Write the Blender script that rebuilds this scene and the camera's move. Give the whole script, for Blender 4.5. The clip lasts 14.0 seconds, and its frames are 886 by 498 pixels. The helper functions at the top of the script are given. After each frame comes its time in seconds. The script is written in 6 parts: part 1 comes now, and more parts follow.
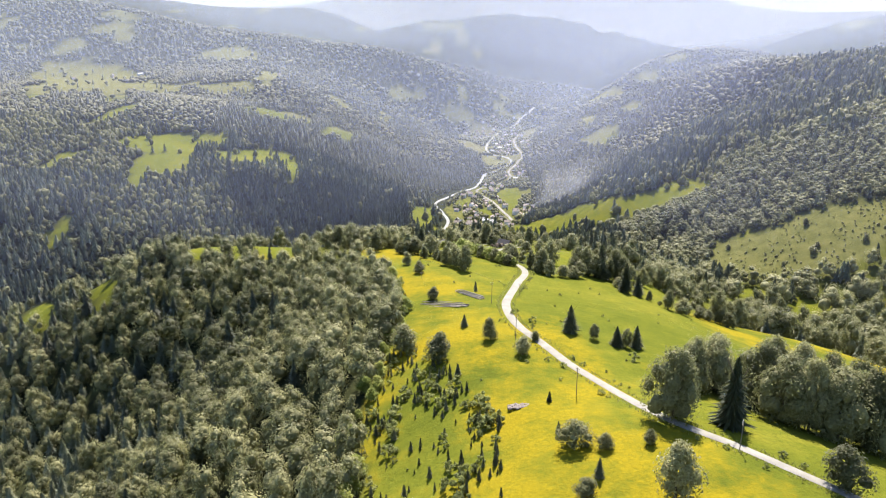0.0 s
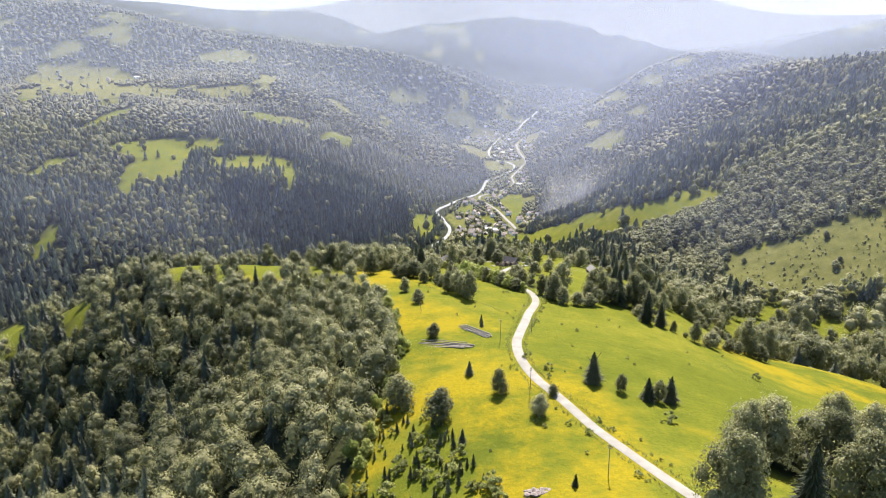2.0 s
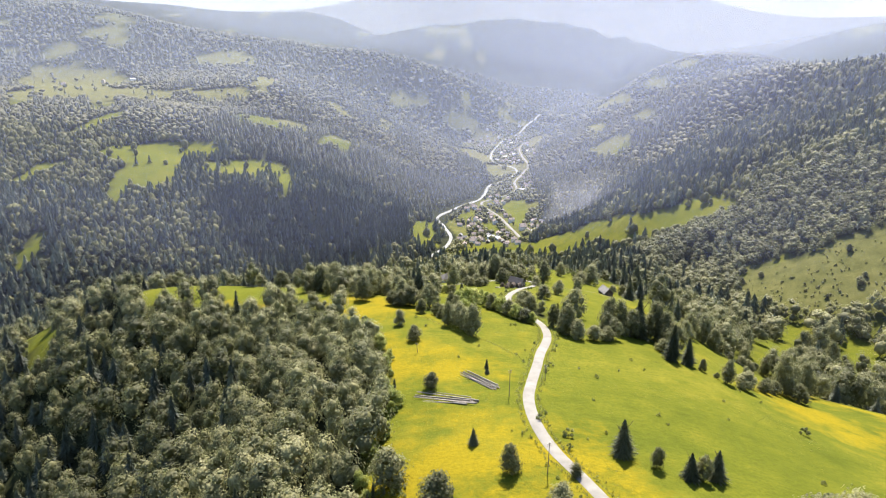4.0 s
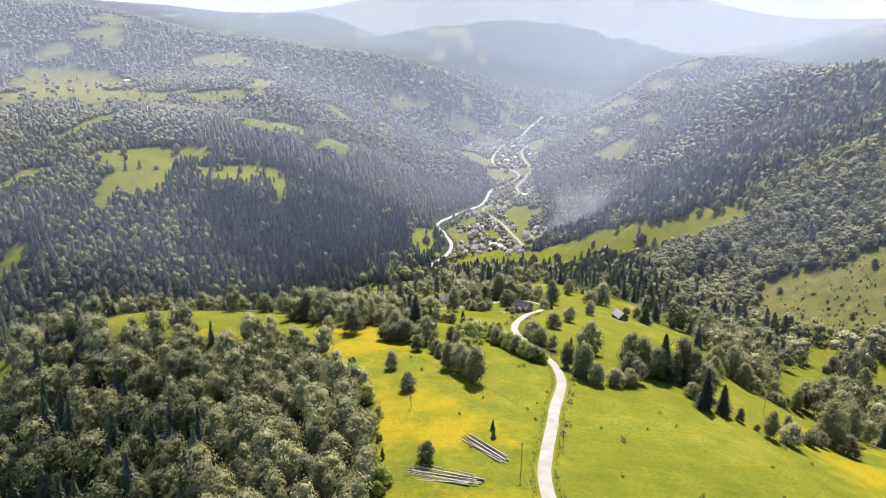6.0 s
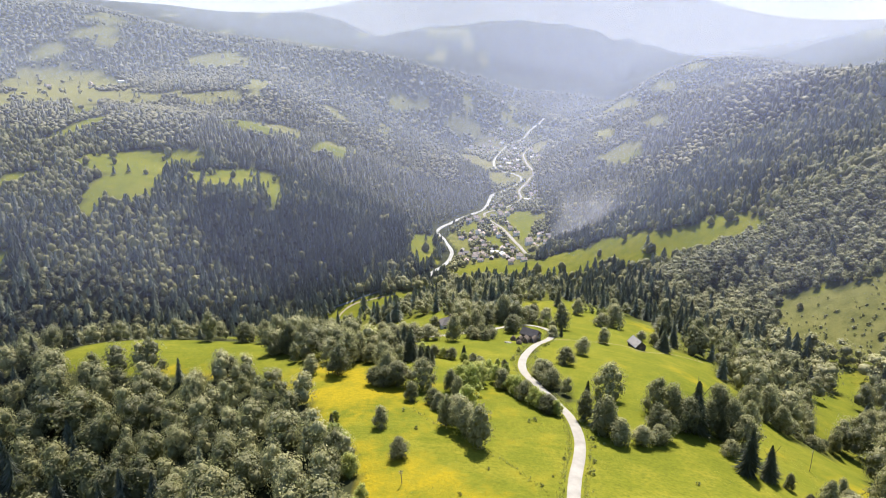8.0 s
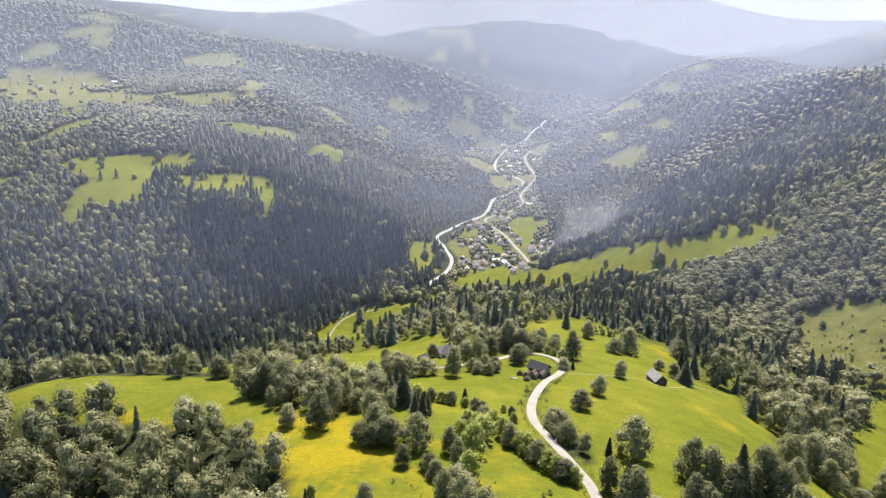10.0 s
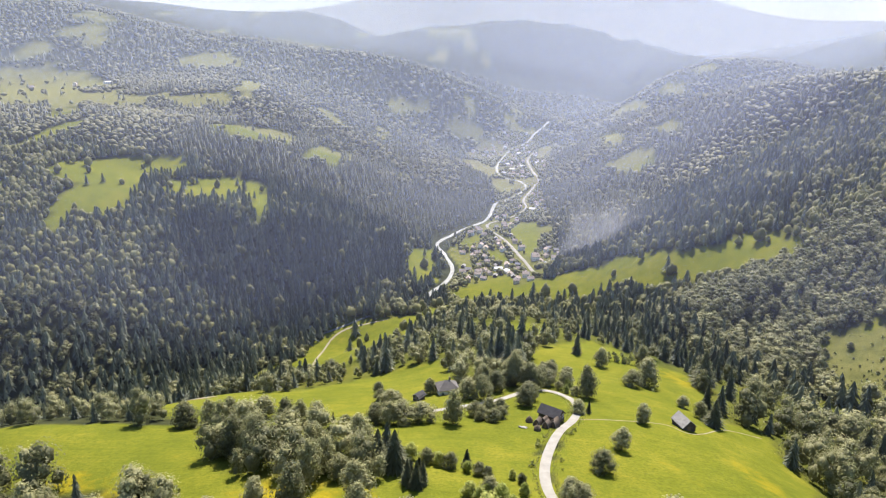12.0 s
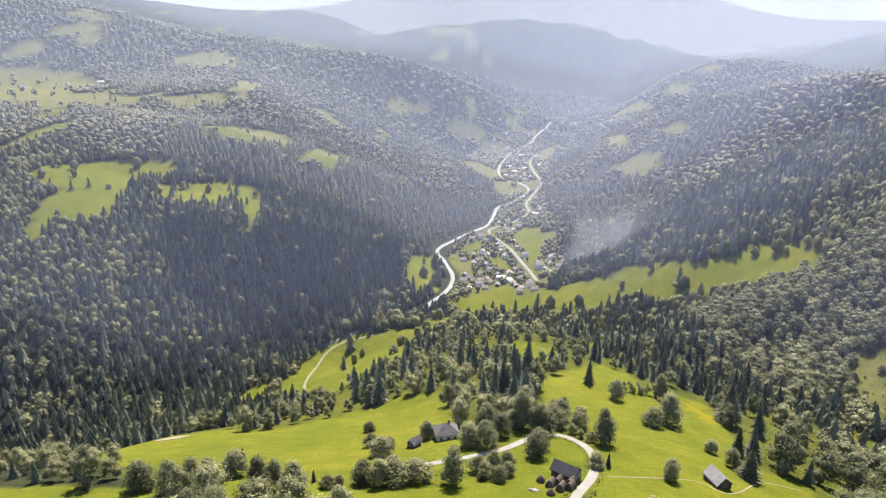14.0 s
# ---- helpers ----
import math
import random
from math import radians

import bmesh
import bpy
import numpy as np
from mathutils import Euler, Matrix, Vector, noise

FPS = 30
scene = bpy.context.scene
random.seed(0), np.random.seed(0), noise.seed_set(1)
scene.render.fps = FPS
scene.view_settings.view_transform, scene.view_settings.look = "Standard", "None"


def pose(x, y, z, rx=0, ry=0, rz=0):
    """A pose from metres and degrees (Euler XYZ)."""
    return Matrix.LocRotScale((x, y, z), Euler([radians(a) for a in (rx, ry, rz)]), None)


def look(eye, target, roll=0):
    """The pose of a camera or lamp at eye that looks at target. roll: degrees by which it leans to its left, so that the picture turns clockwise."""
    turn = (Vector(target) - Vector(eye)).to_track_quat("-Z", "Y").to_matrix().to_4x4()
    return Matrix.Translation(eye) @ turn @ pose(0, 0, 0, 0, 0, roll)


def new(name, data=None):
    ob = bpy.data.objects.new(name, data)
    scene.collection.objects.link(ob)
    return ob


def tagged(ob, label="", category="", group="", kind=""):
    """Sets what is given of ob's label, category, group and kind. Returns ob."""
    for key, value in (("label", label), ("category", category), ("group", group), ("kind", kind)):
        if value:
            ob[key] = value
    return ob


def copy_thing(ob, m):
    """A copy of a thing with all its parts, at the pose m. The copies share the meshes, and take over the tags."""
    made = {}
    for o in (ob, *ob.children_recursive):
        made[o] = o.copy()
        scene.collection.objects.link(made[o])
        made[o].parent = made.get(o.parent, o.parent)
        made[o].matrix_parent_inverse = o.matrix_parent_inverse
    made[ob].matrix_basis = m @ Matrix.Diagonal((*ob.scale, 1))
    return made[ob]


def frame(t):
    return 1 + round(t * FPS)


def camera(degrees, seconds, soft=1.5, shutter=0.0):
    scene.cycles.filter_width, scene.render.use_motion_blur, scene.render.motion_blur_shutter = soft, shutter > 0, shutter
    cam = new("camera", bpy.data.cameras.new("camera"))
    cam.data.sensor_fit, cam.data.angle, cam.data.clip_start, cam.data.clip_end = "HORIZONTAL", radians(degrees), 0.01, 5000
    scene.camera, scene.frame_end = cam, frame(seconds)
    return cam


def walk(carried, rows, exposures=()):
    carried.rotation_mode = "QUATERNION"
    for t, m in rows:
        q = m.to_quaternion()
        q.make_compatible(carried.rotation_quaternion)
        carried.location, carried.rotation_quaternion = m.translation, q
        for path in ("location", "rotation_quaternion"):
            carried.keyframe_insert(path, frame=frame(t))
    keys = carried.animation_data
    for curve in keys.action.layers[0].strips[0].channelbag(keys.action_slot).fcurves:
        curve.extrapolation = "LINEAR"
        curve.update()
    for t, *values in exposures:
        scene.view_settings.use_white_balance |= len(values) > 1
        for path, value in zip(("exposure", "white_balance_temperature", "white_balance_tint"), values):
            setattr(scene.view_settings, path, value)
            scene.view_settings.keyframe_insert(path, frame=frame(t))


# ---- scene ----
cam = camera(65.5, 14.0, 1.05)
METRES, EYE, TILT, LEAN, TURN = 144.0, 240.0, -17.0, 0.0, 0.0
ROWS = [
    (0, 0.0000, 0.0000, 0.0000, -0.00, 0.00, -0.00),
    (0.5, -0.0005, 0.0434, 0.0131, 0.02, 0.08, -0.02),
    (1, -0.0007, 0.0931, 0.0281, 0.06, 0.13, -0.05),
    (1.5, -0.0008, 0.1384, 0.0412, 0.08, 0.19, -0.06),
    (2, -0.0006, 0.1896, 0.0563, 0.12, 0.24, -0.09),
    (2.5, -0.0002, 0.2353, 0.0705, 0.14, 0.28, -0.13),
    (3, 0.0005, 0.2875, 0.0867, 0.17, 0.32, -0.16),
    (5.5, 0.0040, 0.5334, 0.1616, 0.27, 0.44, -0.25),
    (6, 0.0048, 0.5865, 0.1781, 0.28, 0.47, -0.29),
    (6.5, 0.0053, 0.6333, 0.1935, 0.29, 0.49, -0.32),
    (7, 0.0059, 0.6857, 0.2104, 0.29, 0.45, -0.35),
    (7.5, 0.0066, 0.7323, 0.2248, 0.30, 0.49, -0.37),
    (8, 0.0074, 0.7851, 0.2408, 0.32, 0.49, -0.40),
    (10.5, 0.0103, 1.0348, 0.3168, 0.34, 0.54, -0.52),
    (11, 0.0111, 1.0890, 0.3334, 0.36, 0.55, -0.55),
    (11.5, 0.0114, 1.1375, 0.3485, 0.38, 0.54, -0.58),
    (12, 0.0119, 1.1911, 0.3659, 0.40, 0.51, -0.61),
    (12.5, 0.0123, 1.2388, 0.3818, 0.40, 0.50, -0.64),
    (13, 0.0129, 1.2932, 0.3981, 0.41, 0.48, -0.66),
    (13.5, 0.0138, 1.3412, 0.4124, 0.43, 0.47, -0.68),
    (14, 0.0149, 1.3946, 0.4290, 0.47, 0.45, -0.69),
]
walk(cam, [(t, pose(0, 0, EYE, TILT, LEAN, TURN) @ pose(METRES * x, METRES * y, METRES * z, 90 + pitch, roll, yaw)) for t, x, y, z, yaw, pitch, roll in ROWS], [(0, 1.91), (3, 1.88), (7, 1.84), (10.5, 1.81), (14, 1.79)])

# ---- light ----
SUN_HEIGHT, SUN_SIDE = 51.0, 9.0
world = bpy.data.worlds.new("sky")
scene.world = world
world.use_nodes = True
wn = world.node_tree.nodes
wn.clear()
sky = wn.new("ShaderNodeTexSky")
sky.sky_type, sky.sun_disc = "NISHITA", False
sky.sun_elevation, sky.sun_rotation = radians(SUN_HEIGHT), radians(SUN_SIDE)
sky.air_density, sky.dust_density, sky.ozone_density = 1.0, 0.6, 2.0
wb = wn.new("ShaderNodeBackground")
wb.inputs["Strength"].default_value = 0.096
wo = wn.new("ShaderNodeOutputWorld")
world.node_tree.links.new(sky.outputs[0], wb.inputs[0])
world.node_tree.links.new(wb.outputs[0], wo.inputs[0])

sun = new("sun", bpy.data.lights.new("sun", "SUN"))
sun.data.energy, sun.data.angle, sun.data.color = 5.0, radians(0.6), (1.0, 0.93, 0.82)
sun.matrix_world = look((math.sin(radians(SUN_SIDE)) * math.cos(radians(SUN_HEIGHT)), math.cos(radians(SUN_SIDE)) * math.cos(radians(SUN_HEIGHT)), math.sin(radians(SUN_HEIGHT))), (0, 0, 0))


# ---- materials ----
def material(name):
    m = bpy.data.materials.new(name)
    m.use_nodes = True
    nt = m.node_tree
    return m, nt, nt.nodes["Principled BSDF"], nt.nodes["Material Output"]


def noise_node(nt, scale, detail=4.0, rough=0.55, coords="Object"):
    tc = nt.nodes.new("ShaderNodeTexCoord")
    n = nt.nodes.new("ShaderNodeTexNoise")
    n.inputs["Scale"].default_value, n.inputs["Detail"].default_value, n.inputs["Roughness"].default_value = scale, detail, rough
    nt.links.new(tc.outputs[coords], n.inputs["Vector"])
    return n


def ramp(nt, source, stops):
    r = nt.nodes.new("ShaderNodeValToRGB")
    while len(r.color_ramp.elements) < len(stops):
        r.color_ramp.elements.new(0.5)
    for e, (p, c) in zip(r.color_ramp.elements, stops):
        e.position, e.color = p, (*c, 1)
    nt.links.new(source, r.inputs[0])
    return r.outputs[0]


def blend(nt, fac, a, b, mode="MIX"):
    n = nt.nodes.new("ShaderNodeMix")
    n.data_type, n.blend_type = "RGBA", mode
    for socket, v in ((n.inputs[0], fac), (n.inputs[6], a), (n.inputs[7], b)):
        if isinstance(v, (int, float)):
            socket.default_value = v
        elif isinstance(v, tuple):
            socket.default_value = (*v, 1)
        else:
            nt.links.new(v, socket)
    return n.outputs[2]


def maths(nt, op, a, b=0.0, clamp=False):
    n = nt.nodes.new("ShaderNodeMath")
    n.operation, n.use_clamp = op, clamp
    for socket, v in zip(n.inputs, (a, b)):
        if isinstance(v, (int, float)):
            socket.default_value = v
        else:
            nt.links.new(v, socket)
    return n.outputs[0]


def bump(nt, bsdf, height, strength, distance):
    b = nt.nodes.new("ShaderNodeBump")
    b.inputs["Strength"].default_value, b.inputs["Distance"].default_value = strength, distance
    nt.links.new(height, b.inputs["Height"])
    nt.links.new(b.outputs[0], bsdf.inputs["Normal"])


def foliage(name, dark, mid, light, per_object, shine=0.3, glow=0.42, speckle=1.0):
    """Leaves: a colour that differs from tree to tree and from tuft to tuft, some light passing through."""
    m, nt, bsdf, out = material(name)
    if per_object:
        info = nt.nodes.new("ShaderNodeObjectInfo")
        tree = info.outputs["Random"]
    else:
        att = nt.nodes.new("ShaderNodeAttribute")
        att.attribute_name = "tint"
        tree = att.outputs["Fac"]
    geo = nt.nodes.new("ShaderNodeNewGeometry")
    mix = maths(nt, "ADD", maths(nt, "MULTIPLY", tree, 0.8), maths(nt, "MULTIPLY", geo.outputs["Random Per Island"], 0.2))
    col = ramp(nt, mix, [(0.0, dark), (0.5, mid), (1.0, light)])
    grain = noise_node(nt, 24.0 if per_object else 1.7, 3.0, 0.7)
    col = blend(nt, 1.0, col, ramp(nt, grain.outputs[0], [(p, tuple(1.2 + (v - 1.2) * speckle for v in c)) for p, c in ((0.36, (0.55, 0.56, 0.55)), (0.52, (1.25, 1.22, 1.2)), (0.68, (1.95, 1.85, 1.75)))]), "MULTIPLY")
    bump(nt, bsdf, grain.outputs[0], 0.7, 0.45)
    nt.links.new(col, bsdf.inputs["Base Color"])
    bsdf.inputs["Roughness"].default_value = 0.5
    bsdf.inputs["Specular IOR Level"].default_value = shine
    tr = nt.nodes.new("ShaderNodeBsdfTranslucent")
    nt.links.new(blend(nt, 0.6, col, (0.30, 0.325, 0.135)), tr.inputs["Color"])
    ms = nt.nodes.new("ShaderNodeMixShader")
    ms.inputs[0].default_value = glow
    nt.links.new(bsdf.outputs[0], ms.inputs[1])
    nt.links.new(tr.outputs[0], ms.inputs[2])
    nt.links.new(ms.outputs[0], out.inputs[0])
    return m


BROAD = ((0.034, 0.036, 0.018), (0.124, 0.120, 0.056), (0.222, 0.210, 0.106))
NEEDLE = ((0.014, 0.020, 0.014), (0.057, 0.067, 0.042), (0.172, 0.178, 0.110))
leaf_stuff = foliage("forest_leaves", (0.048, 0.050, 0.021), (0.112, 0.107, 0.042), (0.200, 0.187, 0.080), False, 0.10, 0.4, 0.35)
needle_stuff = foliage("forest_needles", *NEEDLE, False, 0.3, 0.2, 0.7)
# far woods: darks raised and lights lowered, flatter with distance
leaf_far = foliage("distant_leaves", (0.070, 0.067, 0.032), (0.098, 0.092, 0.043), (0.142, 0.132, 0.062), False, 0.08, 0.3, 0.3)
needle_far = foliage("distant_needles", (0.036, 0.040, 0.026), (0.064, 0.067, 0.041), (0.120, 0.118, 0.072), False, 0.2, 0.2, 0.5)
leaf_near = foliage("wood_leaves", *BROAD, False, 0.16, 0.35, 0.6)
leaf_thing = foliage("tree_leaves", *BROAD, True, 0.16, 0.35, 0.6)
leaf_light = foliage("young_leaves", (0.150, 0.180, 0.040), (0.240, 0.270, 0.060), (0.340, 0.345, 0.100), True, 0.2, 0.6)
needle_thing = foliage("tree_needles", NEEDLE[0], (0.050, 0.054, 0.030), (0.120, 0.120, 0.070), True, 0.10, 0.2, 0.6)
shrub_leaf = foliage("shrub_leaves", (0.065, 0.075, 0.018), (0.125, 0.140, 0.034), (0.22, 0.225, 0.06), True)


def rough_material(name, stops, scale, roughness=0.9, relief=0.3, distance=0.03, fine=6.0):
    """A matt surface with stains at one scale and grain at another."""
    m, nt, bsdf, out = material(name)
    a, b = noise_node(nt, scale), noise_node(nt, scale * fine, 3.0)
    f = maths(nt, "ADD", maths(nt, "MULTIPLY", a.outputs[0], 0.65), maths(nt, "MULTIPLY", b.outputs[0], 0.35))
    nt.links.new(ramp(nt, f, stops), bsdf.inputs["Base Color"])
    bsdf.inputs["Roughness"].default_value = roughness
    bsdf.inputs["Specular IOR Level"].default_value = 0.3
    bump(nt, bsdf, b.outputs[0], relief, distance)
    return m


bark = rough_material("bark", [(0.3, (0.05, 0.04, 0.03)), (0.7, (0.14, 0.11, 0.085))], 3.0)
pole_wood = rough_material("pole_wood", [(0.3, (0.09, 0.075, 0.06)), (0.7, (0.19, 0.16, 0.13))], 2.0)
log_wood = rough_material("log_wood", [(0.3, (0.14, 0.118, 0.098)), (0.7, (0.27, 0.235, 0.20))], 1.2)
cut_wood = rough_material("cut_wood", [(0.3, (0.40, 0.29, 0.16)), (0.7, (0.55, 0.42, 0.26))], 4.0)
gravel = rough_material("gravel", [(0.3, (0.118, 0.108, 0.095)), (0.7, (0.195, 0.183, 0.165))], 0.35, 0.95, 0.35, 0.03, 14.0)
earth = rough_material("earth", [(0.3, (0.10, 0.085, 0.05)), (0.7, (0.18, 0.155, 0.10))], 0.6)
stone = rough_material("stone", [(0.3, (0.10, 0.078, 0.068)), (0.7, (0.19, 0.155, 0.14))], 1.5)
old_boards = rough_material("old_boards", [(0.3, (0.045, 0.032, 0.024)), (0.7, (0.115, 0.085, 0.062))], 1.3)
slate = rough_material("slate", [(0.3, (0.050, 0.045, 0.045)), (0.7, (0.105, 0.093, 0.090))], 1.0)
grey_shingle = rough_material("grey_shingle", [(0.3, (0.12, 0.11, 0.105)), (0.7, (0.24, 0.225, 0.215))], 1.0)
dark_shingle = rough_material("dark_shingle", [(0.3, (0.022, 0.020, 0.023)), (0.7, (0.055, 0.050, 0.054))], 1.0)
hay = rough_material("hay", [(0.3, (0.05, 0.036, 0.024)), (0.7, (0.12, 0.088, 0.058))], 2.5)
plaster = rough_material("plaster", [(0.3, (0.58, 0.55, 0.49)), (0.7, (0.78, 0.76, 0.71))], 0.8)
plaster_warm = rough_material("plaster_warm", [(0.3, (0.50, 0.40, 0.28)), (0.7, (0.66, 0.56, 0.42))], 0.8)
tile_red = rough_material("tile_red", [(0.3, (0.20, 0.155, 0.135)), (0.7, (0.31, 0.25, 0.225))], 1.0)
tile_brown = rough_material("tile_brown", [(0.3, (0.16, 0.13, 0.11)), (0.7, (0.29, 0.235, 0.20))], 1.0)
sheet_metal = rough_material("sheet_metal", [(0.3, (0.22, 0.225, 0.235)), (0.7, (0.36, 0.365, 0.37))], 0.7, 0.6, 0.1)
window_dark = rough_material("window_dark", [(0.3, (0.02, 0.022, 0.026)), (0.7, (0.05, 0.052, 0.06))], 1.0, 0.15, 0.0)
door_wood = rough_material("door_wood", [(0.3, (0.10, 0.06, 0.035)), (0.7, (0.18, 0.12, 0.07))], 2.0)

water, nt, bsdf, out = material("river_water")
bsdf.inputs["Base Color"].default_value = (0.20, 0.21, 0.19, 1)
bsdf.inputs["Roughness"].default_value = 0.75
bsdf.inputs["Specular IOR Level"].default_value = 0.35
n = noise_node(nt, 0.5, 5.0)
nt.links.new(ramp(nt, n.outputs[0], [(0.35, (0.08, 0.085, 0.08)), (0.6, (0.19, 0.19, 0.18))]), bsdf.inputs["Base Color"])
bump(nt, bsdf, n.outputs[0], 0.6, 0.4)

brook = rough_material("brook_water", [(0.3, (0.05, 0.055, 0.05)), (0.7, (0.12, 0.125, 0.115))], 0.6, 0.7)

# grass, blossom, forest floor: laid out by the "cover" attribute (red meadow, green blossom, blue dry grass)
ground_mat, nt, bsdf, out = material("meadow_and_forest_floor")
att = nt.nodes.new("ShaderNodeAttribute")
att.attribute_name = "cover"
sep = nt.nodes.new("ShaderNodeSeparateColor")
nt.links.new(att.outputs["Color"], sep.inputs[0])
big, mid, fine, dots = noise_node(nt, 0.018, 5.0), noise_node(nt, 0.11, 5.0, 0.6), noise_node(nt, 1.1, 5.0, 0.65), noise_node(nt, 0.55, 7.0, 0.75)
swath = noise_node(nt, 1.0, 4.0, 0.6)
lie = nt.nodes.new("ShaderNodeMapping")
lie.inputs["Scale"].default_value, lie.inputs["Rotation"].default_value = (0.05, 0.55, 0.2), (0, 0, radians(24))
nt.links.new(swath.inputs["Vector"].links[0].from_socket, lie.inputs["Vector"])
nt.links.new(lie.outputs[0], swath.inputs["Vector"])
green = ramp(nt, maths(nt, "ADD", maths(nt, "MULTIPLY", big.outputs[0], 0.4), maths(nt, "ADD", maths(nt, "MULTIPLY", mid.outputs[0], 0.43), maths(nt, "MULTIPLY", swath.outputs[0], 0.17))), [(0.36, (0.052, 0.063, 0.007)), (0.50, (0.082, 0.087, 0.009)), (0.63, (0.118, 0.110, 0.013))])
green = blend(nt, maths(nt, "MULTIPLY", maths(nt, "SUBTRACT", fine.outputs[0], 0.42, True), 2.6, True), green, (0.046, 0.054, 0.007))
dry = ramp(nt, maths(nt, "ADD", maths(nt, "MULTIPLY", fine.outputs[0], 0.55), maths(nt, "MULTIPLY", mid.outputs[0], 0.45)), [(0.36, (0.046, 0.048, 0.018)), (0.48, (0.094, 0.090, 0.034)), (0.64, (0.145, 0.132, 0.055))])
green = blend(nt, sep.outputs[2], green, dry)
petal = ramp(nt, fine.outputs[0], [(0.3, (0.130, 0.099, 0.006)), (0.65, (0.192, 0.142, 0.007))])
patch = maths(nt, "ADD", maths(nt, "MULTIPLY", mid.outputs[0], 0.55), maths(nt, "MULTIPLY", dots.outputs[0], 0.45))
patch = maths(nt, "SUBTRACT", maths(nt, "ADD", patch, maths(nt, "MULTIPLY", sep.outputs[1], 0.58)), 0.745)
patch = maths(nt, "MINIMUM", maths(nt, "MULTIPLY", patch, 3.6, True), 0.78)
grass = blend(nt, patch, green, petal)
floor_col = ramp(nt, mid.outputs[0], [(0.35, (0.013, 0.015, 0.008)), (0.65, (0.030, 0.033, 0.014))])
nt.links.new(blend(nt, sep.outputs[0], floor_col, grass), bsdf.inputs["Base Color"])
bsdf.inputs["Roughness"].default_value = 0.95
bsdf.inputs["Specular IOR Level"].default_value = 0.02
bump(nt, bsdf, maths(nt, "ADD", fine.outputs[0], mid.outputs[0]), 0.7, 0.35)

# stand-in for thin summer haze: lets nearly all light through and scatters a little
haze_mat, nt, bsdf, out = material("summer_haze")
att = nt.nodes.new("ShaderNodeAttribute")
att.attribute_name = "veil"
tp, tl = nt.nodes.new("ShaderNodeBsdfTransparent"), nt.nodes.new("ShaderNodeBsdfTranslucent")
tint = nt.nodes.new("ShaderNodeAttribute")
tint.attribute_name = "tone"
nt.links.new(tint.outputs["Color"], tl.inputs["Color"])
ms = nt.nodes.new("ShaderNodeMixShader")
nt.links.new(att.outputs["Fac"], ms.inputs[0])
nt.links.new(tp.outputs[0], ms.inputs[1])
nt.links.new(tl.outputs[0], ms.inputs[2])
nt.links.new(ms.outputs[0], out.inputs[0])


